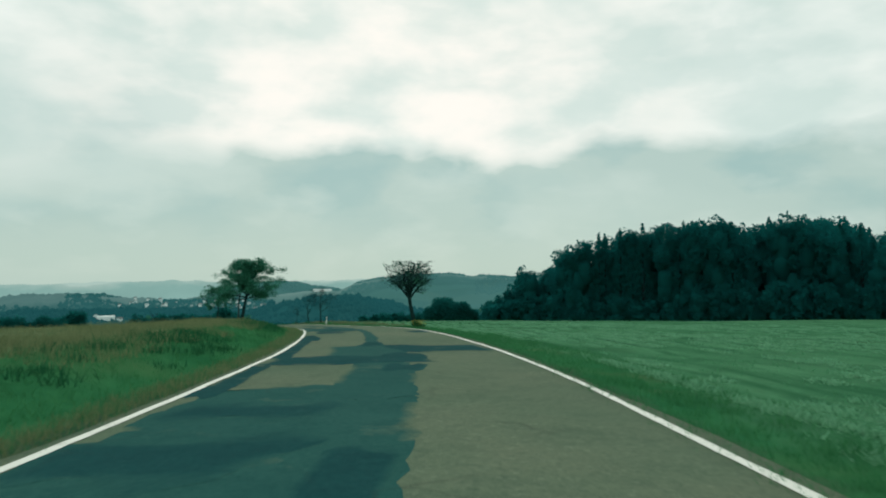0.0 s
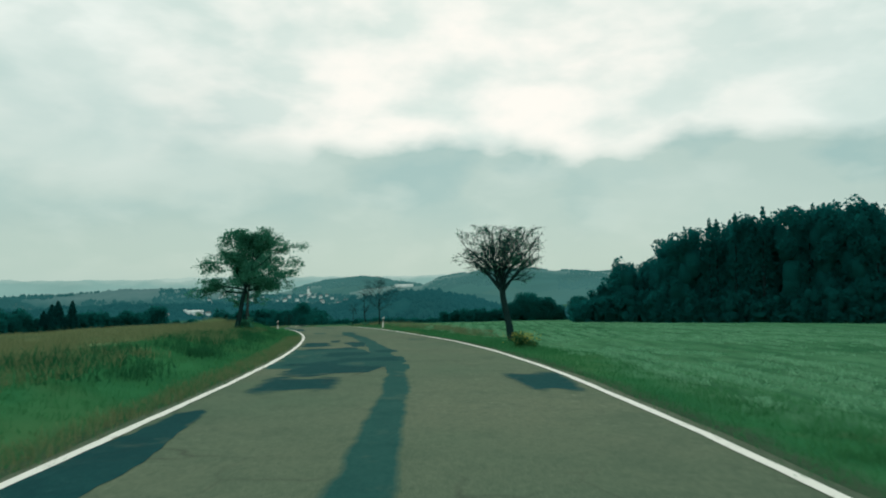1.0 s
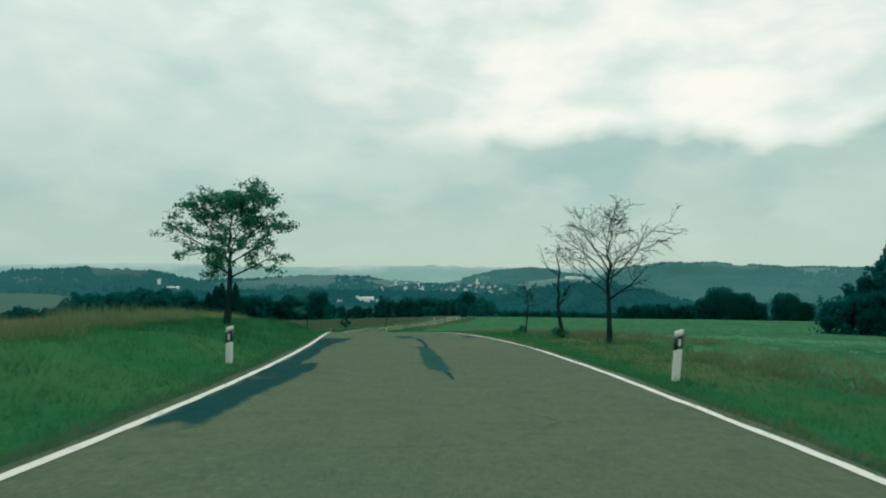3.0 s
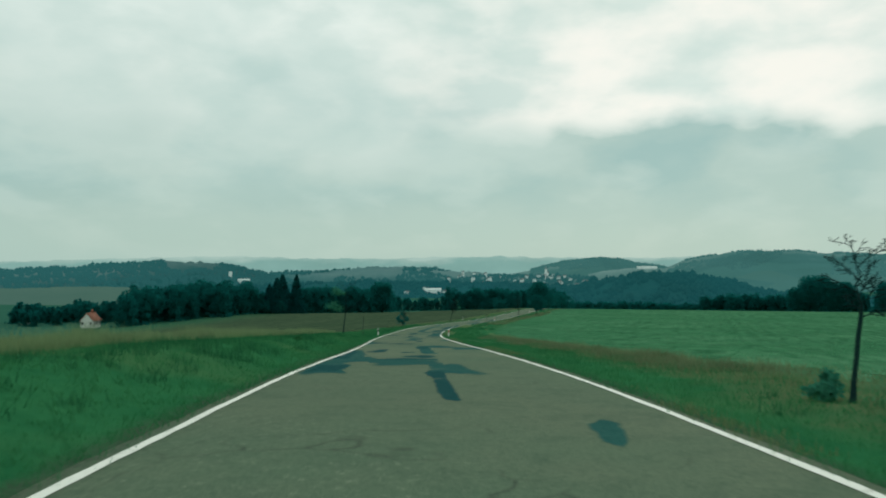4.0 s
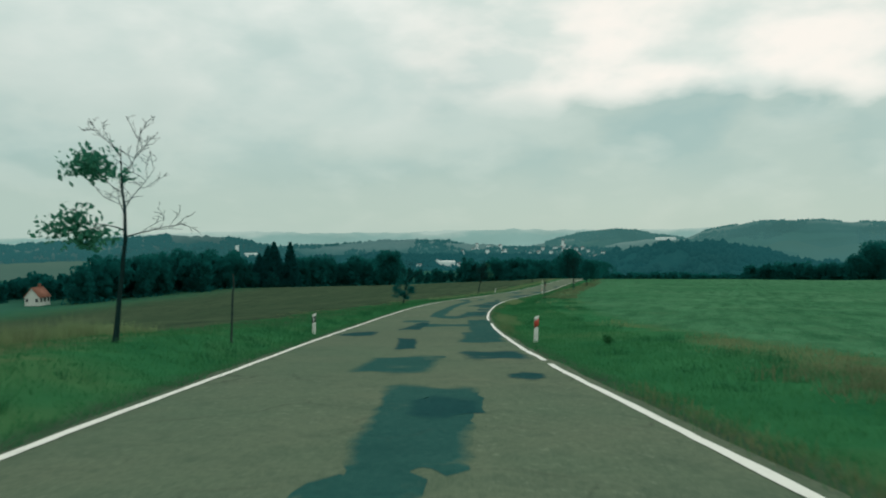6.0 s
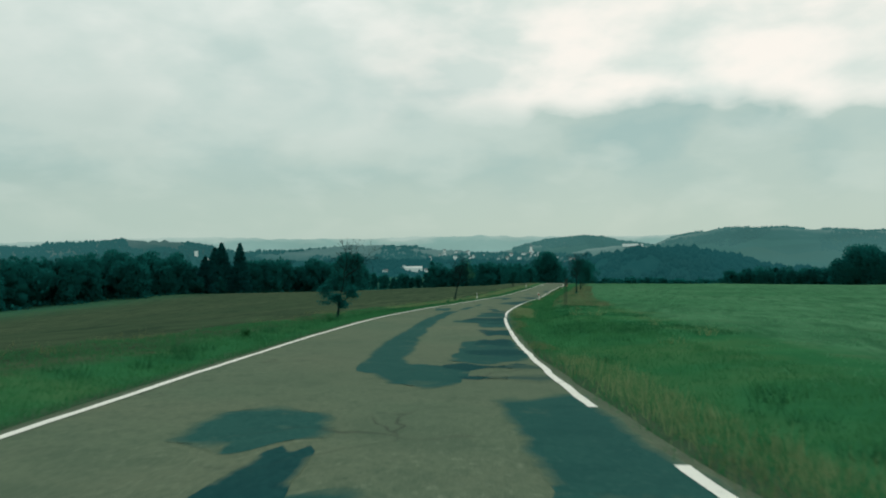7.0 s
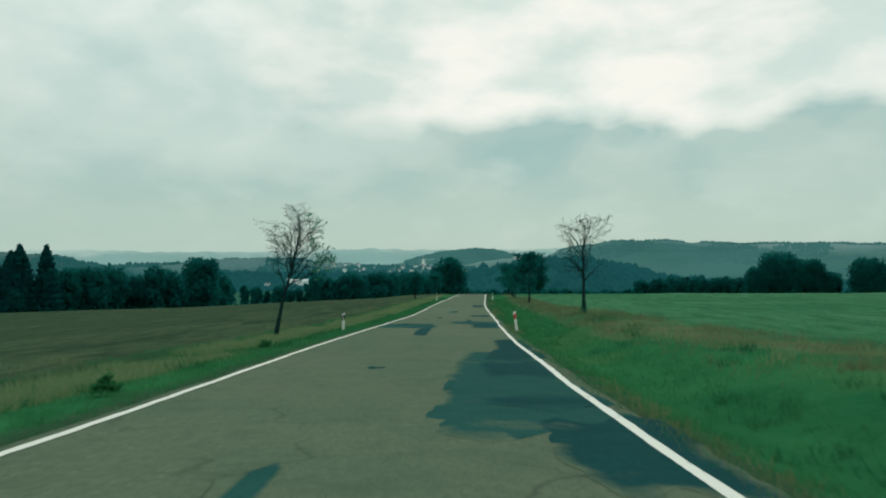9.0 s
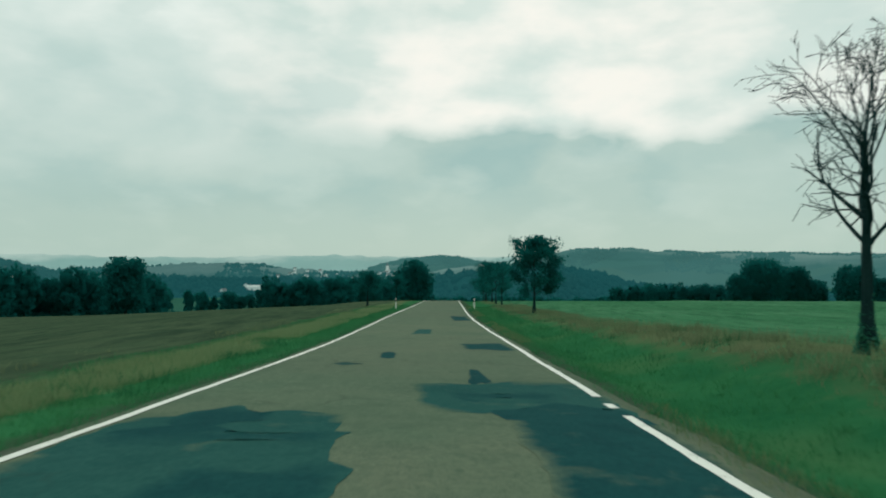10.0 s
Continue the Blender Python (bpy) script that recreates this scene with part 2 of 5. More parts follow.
def ground_build(g, here):
    """Verge, meadow and fields, each where its share of the ground says so, with ragged borders."""
    tones = {
        "soil": tone(g, here, (0.024, 0.064, 0.038), (0.0624, 0.104, 0.062), 0.8, 14.0),
        "grass": tone(g, here, (0.0128, 0.096, 0.040), (0.0368, 0.162, 0.066), 0.5, 5.0, 0.35, (0.0496, 0.140, 0.058)),
        "meadow": tone(g, here, (0.052, 0.126, 0.055), (0.135, 0.172, 0.090), 0.30, 2.2, 0.4, (0.150, 0.164, 0.088)),
        "crop": rows_tone(g, here, (0.052, 0.180, 0.088), (0.096, 0.244, 0.132), (0.026, 0.106, 0.051), (0.060, 0.138, 0.072), 1.5, -5.0, 0.3),
        "stubble": rows_tone(g, here, (0.09856, 0.130, 0.066), (0.1434, 0.150, 0.078), (0.05914, 0.108, 0.054), (0.05914, 0.118, 0.058), 1.8, -17.0, 0.2),
        "plough": rows_tone(g, here, (0.0527, 0.088, 0.050), (0.084, 0.118, 0.068), (0.030, 0.055, 0.035), (0.0488, 0.098, 0.054), 2.2, -16.0, 0.3),
        "pasture": tone(g, here, (0.0208, 0.092, 0.066), (0.044, 0.130, 0.092), 0.01, 0.2, 0.4),
        "drystrip": tone(g, here, (0.062, 0.116, 0.053), (0.122, 0.140, 0.074), 0.45, 3.0, 0.4, (0.024, 0.120, 0.050)),
    }
    ragged = g.math("MULTIPLY", g.math("SUBTRACT", g.noise(here, 1.1, 6, 0.7), 0.5), 1.3)
    col, relief = tones["grass"]
    for kind in GROUND_KINDS:
        if kind != "grass":
            share = g.n("ShaderNodeAttribute")
            share.attribute_name = kind
            f = g.remap(g.math("ADD", share.outputs["Fac"], g.math("MULTIPLY", ragged, g.remap(share.outputs["Fac"], 0.0, 0.12))), 0.25, 0.75)
            col = g.mix(f, col, tones[kind][0])
    return col, relief


M_GROUND = material("verge_and_field_ground", ground_build, 1.0, 0.0, 0.05)
M_STRAW = leafy("dry_grass", (0.105, 0.156, 0.074), (0.225, 0.262, 0.138), 0.8, 0.0, 0.4)
M_BLADE = leafy("green_grass", (0.0246, 0.150, 0.058), (0.0615, 0.235, 0.096), 0.9, 0.0, 0.5)
M_DARKBLADE = leafy("dark_lush_grass", (0.014, 0.100, 0.044), (0.034, 0.160, 0.070), 0.9, 0.0, 0.4)
M_WEED = leafy("dark_weed_leaves", (0.011, 0.086, 0.040), (0.027, 0.136, 0.060), 0.9, 0.0, 0.4)
M_CROPLEAF = leafy("crop_leaves", (0.056, 0.225, 0.108), (0.110, 0.320, 0.170), 0.8, 0.0, 0.5)
M_PALECROP = leafy("pale_young_crop", (0.100, 0.310, 0.170), (0.220, 0.470, 0.295), 0.8, 0.0, 0.5)
M_BARK = mottled("dark_bark", (0.006, 0.027, 0.028), (0.019, 0.046, 0.045), 3.0, 22.0, 0.95, 0.0, 0.02)
M_BARK_PALE = mottled("grey_bark", (0.020, 0.046, 0.045), (0.060, 0.082, 0.074), 3.0, 22.0, 0.95, 0.0, 0.02)
M_LEAF = leafy("tree_leaves", (0.024, 0.160, 0.108), (0.066, 0.270, 0.172), 0.8, 0.0, 0.5)
M_LEAF_DARK = leafy("dark_wood_leaves", (0.0065, 0.118, 0.112), (0.0125, 0.150, 0.136), 0.9, 0.0, 0.55)
M_WOOD_LEAF = leafy("wood_edge_leaves", (0.0055, 0.122, 0.122), (0.0105, 0.148, 0.142), 0.9, 0.0, 0.6)
M_NEEDLE = leafy("spruce_needles", (0.005, 0.078, 0.080), (0.009, 0.100, 0.098), 0.8, 0.0, 0.4)
M_PALESTRAW = leafy("pale_straw", (0.1512, 0.235, 0.115), (0.2436, 0.33, 0.17), 0.9, 0.0, 0.3)
M_BUSHLEAF = leafy("yellowish_bush_leaves", (0.016, 0.090, 0.042), (0.060, 0.160, 0.058), 0.8, 0.0, 0.4)
M_RUSTGRASS = leafy("dead_brownish_grass", (0.092, 0.150, 0.078), (0.200, 0.235, 0.135), 0.9, 0.0, 0.4)
M_YELLOW = leafy("yellow_flowers", (0.30, 0.32, 0.06), (0.50, 0.46, 0.10), 0.7, 0.0)
M_WHITEFLOWER = leafy("white_flowers", (0.66, 0.70, 0.64), (0.84, 0.85, 0.80), 0.7, 0.0)
M_PLASTIC = mottled("white_post_plastic", (0.66, 0.68, 0.64), (0.80, 0.80, 0.76), 4.0, 30.0, 0.5, 0.4, 0.001)
M_BLACK = mottled("black_post_band", (0.012, 0.02, 0.02), (0.03, 0.04, 0.04), 4.0, 30.0, 0.5, 0.4, 0.001)
M_RED = mottled("red_reflector", (0.40, 0.045, 0.03), (0.52, 0.08, 0.05), 4.0, 40.0, 0.3, 0.5, 0.001)
M_SILVER = mottled("pale_reflector", (0.55, 0.58, 0.58), (0.72, 0.74, 0.72), 4.0, 40.0, 0.25, 0.5, 0.001)
M_WALL = mottled("pale_render", (0.60, 0.61, 0.57), (0.78, 0.78, 0.73), 0.4, 4.0, 0.9, 0.1, 0.004)
M_TILE = mottled("red_roof_tiles", (0.19, 0.085, 0.06), (0.31, 0.14, 0.095), 0.6, 5.0, 0.85, 0.1, 0.01)
M_GREYROOF = mottled("grey_roofing", (0.20, 0.23, 0.23), (0.34, 0.36, 0.35), 0.5, 4.0, 0.8, 0.2, 0.01)
M_GLASS = mottled("dark_window_glass", (0.02, 0.035, 0.04), (0.05, 0.07, 0.075), 1.0, 6.0, 0.15, 0.5, 0.0005)
# walls and roofs of far buildings, with haze added as emission
M_DIST_WALL = distance("hazed_pale_walls", (0.72, 0.76, 0.73), (0.84, 0.86, 0.82), (0.30, 0.44, 0.42), 0.35)
M_DIST_ROOF = distance("hazed_red_roofs", (0.16, 0.11, 0.10), (0.22, 0.15, 0.13), (0.09, 0.19, 0.19), 0.45)
M_DIST_GREYROOF = distance("hazed_grey_roofs", (0.16, 0.22, 0.22), (0.26, 0.32, 0.32), (0.14, 0.25, 0.25), 0.35)


# ---- mesh helpers ----
def mesh_of(name, verts, faces, mat):
    """One mesh from arrays: verts (n, 3), faces (m, k)."""
    verts, faces = np.asarray(verts, np.float32), np.asarray(faces, np.int32)
    me = bpy.data.meshes.new(name)
    me.vertices.add(len(verts))
    me.vertices.foreach_set("co", verts.ravel())
    me.loops.add(faces.size)
    me.loops.foreach_set("vertex_index", faces.ravel())
    me.polygons.add(len(faces))
    me.polygons.foreach_set("loop_start", np.arange(0, faces.size, faces.shape[1], dtype=np.int32))
    me.polygons.foreach_set("loop_total", np.full(len(faces), faces.shape[1], np.int32))
    for m in (mat if isinstance(mat, (list, tuple)) else (mat,)):
        me.materials.append(m)
    me.update(calc_edges=True)
    me.validate()
    return me


def part(name, data, parent, label=""):
    ob = new(name, data)
    ob.parent = parent
    return tagged(ob, label) if label else ob


def box_arrays(x0, x1, y0, y1, z0, z1, taper=1.0):
    cx, cy = (x0 + x1) / 2, (y0 + y1) / 2
    v = [(x, y, z0) for x, y in ((x0, y0), (x1, y0), (x1, y1), (x0, y1))]
    v += [(cx + (x - cx) * taper, cy + (y - cy) * taper, z1) for x, y, _ in v]
    f = [(3, 2, 1, 0), (4, 5, 6, 7), (0, 1, 5, 4), (1, 2, 6, 5), (2, 3, 7, 6), (3, 0, 4, 7)]
    return np.array(v, float), np.array(f)


def box_mesh(name, mat, *sides, taper=1.0, bevel=0.0):
    v, f = box_arrays(*sides, taper=taper)
    if not bevel:
        return mesh_of(name, v, f, mat)
    bm = bmesh.new()
    vs = [bm.verts.new(p) for p in v]
    for q in f:
        bm.faces.new([vs[i] for i in q])
    bmesh.ops.bevel(bm, geom=list(bm.edges), offset=bevel, segments=2, affect="EDGES", profile=0.5)
    me = bpy.data.meshes.new(name)
    bm.to_mesh(me)
    bm.free()
    me.materials.append(mat)
    return me


def smooth(me):
    me.polygons.foreach_set("use_smooth", np.ones(len(me.polygons), bool))
    return me


def step(a, b, x):
    t = np.clip((np.asarray(x, float) - a) / (b - a), 0, 1)
    return t * t * (3 - 2 * t)


def ripple(x, y, size, seed=0):
    """Smooth noise from sines, about -1 to 1."""
    r = np.random.RandomState(seed)
    out = 0
    for k in range(6):
        a, ph, f = r.uniform(0, 2 * math.pi), r.uniform(0, 6.28), (0.6 + 0.35 * k) * 2 * math.pi / size
        out = out + np.sin((np.cos(a) * x + np.sin(a) * y) * f + ph) / (1 + 0.5 * k)
    return out / 2.6


# ---- the road's course ----
ROAD = [
    (0.15, -24.00, 0.66), (-0.14, -12.01, 0.33), (-0.42, -0.01, -0.00), (-0.87, 11.96, -0.33),
    (-2.00, 23.89, -0.69), (-3.98, 35.71, -1.11), (-6.84, 47.36, -1.66), (-10.33, 58.83, -2.29),
    (-14.39, 70.13, -2.88), (-19.11, 81.17, -3.46), (-24.44, 91.92, -4.18), (-30.04, 102.54, -5.14),
    (-35.70, 113.12, -6.26), (-41.46, 123.65, -7.40), (-47.25, 134.17, -8.51), (-52.85, 144.80, -9.59),
    (-58.14, 155.61, -10.59), (-62.99, 166.62, -11.47), (-67.37, 177.85, -12.26), (-71.20, 189.26, -13.05),
    (-74.62, 200.79, -13.85), (-77.82, 212.37, -14.66), (-80.84, 224.00, -15.43), (-83.57, 235.70, -16.16),
    (-87.47, 253.90, -17.16), (-93.05, 278.28, -18.28), (-101.93, 320.34, -20.00), (-110.48, 362.49, -21.90),
    (-118.03, 408.93, -25.00),
]
RC = np.array(ROAD, float)


def spline(knots, values, at):
    """Natural cubic spline."""
    n, h = len(knots), np.diff(knots)
    a, b = np.zeros((n, n)), np.zeros((n, n))
    a[0, 0] = a[-1, -1] = 1
    for i in range(1, n - 1):
        a[i, i - 1:i + 2] = h[i - 1], 2 * (h[i - 1] + h[i]), h[i]
        b[i, i - 1:i + 2] = 6 / h[i - 1], -6 / h[i - 1] - 6 / h[i], 6 / h[i]
    m = np.linalg.solve(a, b @ values)
    i = np.clip(np.searchsorted(knots, at) - 1, 0, n - 2)
    hi = h[i][:, None]
    p, q = (knots[i + 1] - at)[:, None] / hi, (at - knots[i])[:, None] / hi
    return p * values[i] + q * values[i + 1] + ((p ** 3 - p) * m[i] + (q ** 3 - q) * m[i + 1]) * hi ** 2 / 6


fine = spline(np.arange(len(RC), dtype=float), RC, np.arange(0, len(RC) - 1, 0.02))
head, tail = fine[0], fine[-1]
ahead = (fine[-1] - fine[-20]) / np.hypot(*(fine[-1] - fine[-20])[:2])
back = (fine[0] - fine[20]) / np.hypot(*(fine[0] - fine[20])[:2])
beyond = np.arange(8, 4600, 8.0)
drop = np.interp(beyond, (0, 80, 170, 400, 700, 1200, 2000, 4600), (0, -5.2, -11.0, -26.0, -34.0, -40.0, -70.0, -120.0))
far_end = np.stack([tail[0] + ahead[0] * beyond, tail[1] + ahead[1] * beyond, tail[2] + drop], 1)
behind = beyond[:320][::-1]
near_end = np.stack([head[0] + back[0] * behind, head[1] + back[1] * behind, head[2] + back[2] * np.minimum(behind, 160) * 0.6 - np.maximum(behind - 300, 0) * 0.01], 1)
COURSE = np.vstack([near_end, fine, far_end])
LEN = np.concatenate([[0], np.cumsum(np.hypot(*np.diff(COURSE[:, :2], axis=0).T))])
LEN -= LEN[len(behind) + 100]                      # s = 0 where the camera starts
TAN = np.gradient(COURSE[:, :2], axis=0)
TAN /= np.linalg.norm(TAN, axis=1)[:, None]
AXIS = np.array((-math.sin(radians(18)), math.cos(radians(18))))
SIDE = np.array((AXIS[1], -AXIS[0]))
REACH = 9.0


def course(s):
    s = np.asarray(s, float)
    c = np.stack([np.interp(s, LEN, COURSE[:, i]) for i in range(3)], -1)
    t = np.stack([np.interp(s, LEN, TAN[:, i]) for i in range(2)], -1)
    t /= np.linalg.norm(t, axis=-1, keepdims=True)
    return c, t


def lay(s, z, d):
    """Height of the ground beside the road, d metres to the right of its middle."""
    a = np.abs(d)
    left = np.interp(s, (-60, 20, 50, 95, 150, 200, 245, 400), (0.55, 0.55, 0.5, 0.6, 0.42, -0.15, -0.18, 0.0)) * step(3.5, 6.0, a)
    cross = np.interp(s, (-60, 30, 90, 150, 240, 300, 370, 420, 900, 1400), (0.0, 0.005, 0.035, 0.078, 0.091, 0.086, 0.068, 0.040, 0.015, 0.0))
    wide = np.clip(a, 8.5, 190)
    left = left - cross * (wide - 8.5 - 0.0038 * np.clip(wide - 60, 0, None) ** 2) * step(8.0, 22.0, a)
    right = np.interp(s, (-60, 60, 85, 110, 200, 230, 262, 300, 400), (-0.1, -0.22, 0.10, -0.05, 0.1, 0.35, 0.55, 0.1, 0.0)) * step(4.2, 7.0, a)
    right = right - np.interp(s, (-60, 110, 200, 300), (0.022, 0.019, 0.005, 0.0)) * np.clip(a - 9, 0, 300)
    right = right - np.interp(s, (-60, 180, 230, 320), (0.05, 0.06, 0.18, 0.1)) * step(3.3, 4.2, a) * (1 - step(4.4, 6.5, a))
    out = z + np.where(d < 0, left, right) - 0.05 * step(2.9, 3.4, a)
    rough = step(3.6, 7.0, a)
    out = out + rough * 0.07 * ripple(s, d, 7.0, 3) + step(8, 30, a) * 0.22 * ripple(s, d, 45.0, 5)
    return out - 0.14 * (1 - step(2.85, 3.16, a))


def spot(s, d):
    """World point on the ground at s along the road and d to the right."""
    s, d = np.asarray(s, float), np.asarray(d, float)
    c, t = course(s)
    n = np.stack([t[..., 1], -t[..., 0]], -1)
    k = np.clip(d, -REACH, REACH)
    xy = c[..., :2] + n * k[..., None] + SIDE * (d - k)[..., None]
    return np.concatenate([xy, lay(s, c[..., 2], d)[..., None]], -1)


def find(x, y):
    """The s and d of a world place away from the road."""
    i = np.argmin(np.hypot(COURSE[:, 0] - x, COURSE[:, 1] - y))
    best = (LEN[i], (x - COURSE[i, 0]) * TAN[i, 1] - (y - COURSE[i, 1]) * TAN[i, 0])
    for sign in (-1, 1):
        n = np.stack([TAN[:, 1], -TAN[:, 0]], -1)
        rel = np.array((x, y)) - COURSE[:, :2] - n * REACH * sign
        i = np.argmin(np.abs(rel @ AXIS))
        d = sign * REACH + rel[i] @ SIDE
        if d * sign >= REACH - 0.5:
            best = (LEN[i], d)
    return best


def ground_at(x, y):
    s, d = find(x, y)
    return spot(s, d)


# ---- the ground, one sheet out to the horizon ----
rows = np.concatenate([np.arange(-2460, -200, 70.0), np.arange(-200, -20, 8.0), np.arange(-20, 340, 1.25), np.arange(340, 700, 6.0), np.arange(700, 4500, 70.0)])
one = np.concatenate([[2.6, 2.95, 3.15, 3.35, 3.6, 4.0, 4.5, 5.0, 5.6, 6.2, 6.8, 7.5, 8.3, 9.0, 10, 11.2, 12.5, 14, 16, 18, 21, 24, 28, 33, 38, 45, 55, 68, 85, 105, 130,
                       160, 200, 250, 310, 400, 520, 700, 950, 1300, 1800, 2500, 3400]])
cols = np.concatenate([-one[::-1], [0], one])
S, D = np.meshgrid(rows, cols, indexing="ij")
gv = spot(S, D).reshape(-1, 3)
ni, nj = S.shape
idx = np.arange(ni * nj).reshape(ni, nj)
gf = np.stack([idx[:-1, :-1], idx[:-1, 1:], idx[1:, 1:], idx[1:, :-1]], -1).reshape(-1, 4)
ms, md = S.ravel(), D.ravel()
wob = 0.7 * ripple(ms, md * 0, 14.0, 9) + 0.4 * ripple(ms, md * 0, 4.0, 10)
ledge = np.interp(ms, (0, 60, 110, 140, 165, 190, 240, 300), (8.6, 7.8, 9.0, 7.6, 5.6, 5.4, 6.6, 7.4)) + wob * 0.6
lmead = np.interp(ms, (0, 30, 60, 90, 130, 150), (5.7, 5.9, 6.6, 8.1, 8.0, 6.2)) + wob * 0.7
redge = np.interp(ms, (0, 35, 55, 90, 120, 200, 250, 300), (4.4, 4.6, 5.2, 7.0, 9.0, 9.5, 9.0, 8.2)) + wob * 0.8
rdry = np.interp(ms, (0, 50, 60, 110, 150, 165, 216, 245, 300), (0.0, 0.3, 1.6, 3.0, 2.4, 0.3, 0.6, 3.2, 2.0)) + wob * 0.5
which = np.full(len(ms), 1)
L, R = (md < 0), (md > 0)
which[L & (-md > lmead) & (ms < 158)] = 2
which[L & (-md > ledge - np.interp(ms, (158, 212, 240), (0.3, 0.5, 2.0))) & (ms >= 158)] = 4
which[L & (-md > ledge)] = 5
which[L & (-md > ledge) & (ms < 118)] = 4
which[L & (-md > ledge) & (-md < ledge + 2.0) & (ms >= 105) & (ms < 160)] = 4
which[R & (md > redge - rdry) & (md <= redge)] = 7
which[R & (md > redge)] = 3
which[(np.abs(md) < 3.4)] = 0
which[(ms > 430) | (md < -150) | (md > 420)] = 6
which[R & (ms < 590) & (ms > 300) & (md < 420) & (md > 8)] = 3
ground = new("ground", smooth(mesh_of("ground", gv, gf, M_GROUND)))
for k, kind in enumerate(GROUND_KINDS):
    share = (which == k).astype(np.float32).reshape(ni, nj)
    for _ in range(2):
        share[:, 1:-1] = (share[:, :-2] + 2 * share[:, 1:-1] + share[:, 2:]) / 4
    ground.data.attributes.new(kind, "FLOAT", "POINT").data.foreach_set("value", share.ravel())
tagged(ground, "rolling farmland with grass verges, green crop and ploughed soil", "ground", kind="structure")


# ---- the road ----
def surface(s, d):
    """Top of the asphalt, with a slight crown."""
    c, t = course(s)
    n = np.stack([t[..., 1], -t[..., 0]], -1)
    xy = c[..., :2] + n * np.asarray(d)[..., None]
    return np.concatenate([xy, (c[..., 2] + 0.006 - 0.006 * np.abs(d))[..., None]], -1)


EDGE_S = (0, 8, 16, 24, 32, 40, 48, 56, 66, 78, 86, 94, 102, 110, 118, 126, 134, 142, 156, 170, 178, 186, 194, 202, 210, 218, 226, 234, 242, 250, 258, 266, 276, 290)
EDGE_L = (2.76, 2.81, 2.86, 2.86, 2.87, 2.84, 2.85, 2.89, 2.87, 2.86, 2.90, 2.93, 2.96, 2.81, 2.73, 2.80, 2.85, 2.86, 2.85, 2.84, 2.85, 2.86, 2.90, 2.88, 2.84, 2.82, 2.80, 2.79, 2.84, 2.89, 2.89, 2.87, 2.83, 2.80)
EDGE_R = (3.19, 3.12, 3.03, 2.92, 2.84, 2.81, 2.76, 2.73, 2.82, 2.98, 3.03, 2.98, 2.86, 2.75, 2.72, 2.70, 2.74, 2.81, 2.85, 2.86, 2.82, 2.89, 2.88, 2.81, 2.78, 2.80, 2.82, 2.85, 2.92, 2.92, 2.80, 2.70, 2.61, 2.56)


def edge_at(s, side):
    soft_d = [np.interp(s + k, EDGE_S, EDGE_L if side < 0 else EDGE_R) for k in np.arange(-3, 3.1, 1.5)]
    return np.mean(soft_d, axis=0) * side


rs = np.concatenate([np.arange(-60, -20, 4.0), np.arange(-20, 340, 0.75), np.arange(340, 470, 3.0)])
edge = 0.06 * ripple(rs, rs * 0, 2.3, 21) + 0.05 * ripple(rs, rs * 0, 9.0, 22)
edge2 = 0.06 * ripple(rs, rs * 0, 2.6, 23) + 0.05 * ripple(rs, rs * 0, 8.0, 24)
el, er = edge_at(rs, -1) - 0.20 + edge, edge_at(rs, 1) + np.interp(rs, (190, 200, 214, 228, 238, 256, 266), (0.20, 0.38, 0.30, 0.22, 0.40, 0.36, 0.2)) + edge2
across = np.stack([el - 0.01, el, rs * 0 - 2.6, rs * 0 - 1.3, rs * 0, rs * 0 + 1.3, rs * 0 + 2.6, er, er + 0.01], 1)
RS = np.repeat(rs[:, None], across.shape[1], 1)
rv = surface(RS, across)
rv[:, 0, 2] -= 0.16
rv[:, -1, 2] -= 0.16
idx = np.arange(rv.shape[0] * rv.shape[1]).reshape(rv.shape[:2])
rf = np.stack([idx[:-1, :-1], idx[:-1, 1:], idx[1:, 1:], idx[1:, :-1]], -1).reshape(-1, 4)
road = new("road", mesh_of("road", rv.reshape(-1, 3), rf, M_ROAD))
tagged(road, "narrow worn brown asphalt country road with cracks", "road", kind="structure")


def stripe(s0, s1, side, seed):
    ss = np.arange(s0, s1, 0.35)
    ss = np.append(ss, s1)
    d = edge_at(ss, side)
    wl = 0.058 + 0.012 * ripple(ss, ss * 0, 1.1, seed) + 0.008 * ripple(ss, ss * 0, 0.4, seed + 1)
    wr = 0.058 + 0.012 * ripple(ss, ss * 0, 1.3, seed + 2) + 0.008 * ripple(ss, ss * 0, 0.5, seed + 3)
    mid = d + 0.03 * ripple(ss, ss * 0, 11.0, seed + 4) + 0.018 * ripple(ss, ss * 0, 3.1, seed + 5)
    a, b = surface(ss, mid - wl), surface(ss, mid + wr)
    v = np.stack([a, b], 1)
    v[..., 2] += 0.0055
    k = np.arange(len(ss) * 2).reshape(-1, 2)
    f = np.stack([k[:-1, 0], k[:-1, 1], k[1:, 1], k[1:, 0]], -1)
    ob = new("edge_line", mesh_of("edge_line", v.reshape(-1, 3), f, M_LINE))
    return tagged(ob, "worn white painted edge line on asphalt", "road marking", kind="structure")


stripe(-50, 460, -1, 31)
for k, (a, b) in enumerate(((-50, 151.6), (152.3, 170.7), (173.5, 198.9), (200.1, 201.0), (201.7, 257.3), (257.9, 258.3), (259.0, 460))):
    stripe(a, b, 1, 41 + 7 * k)

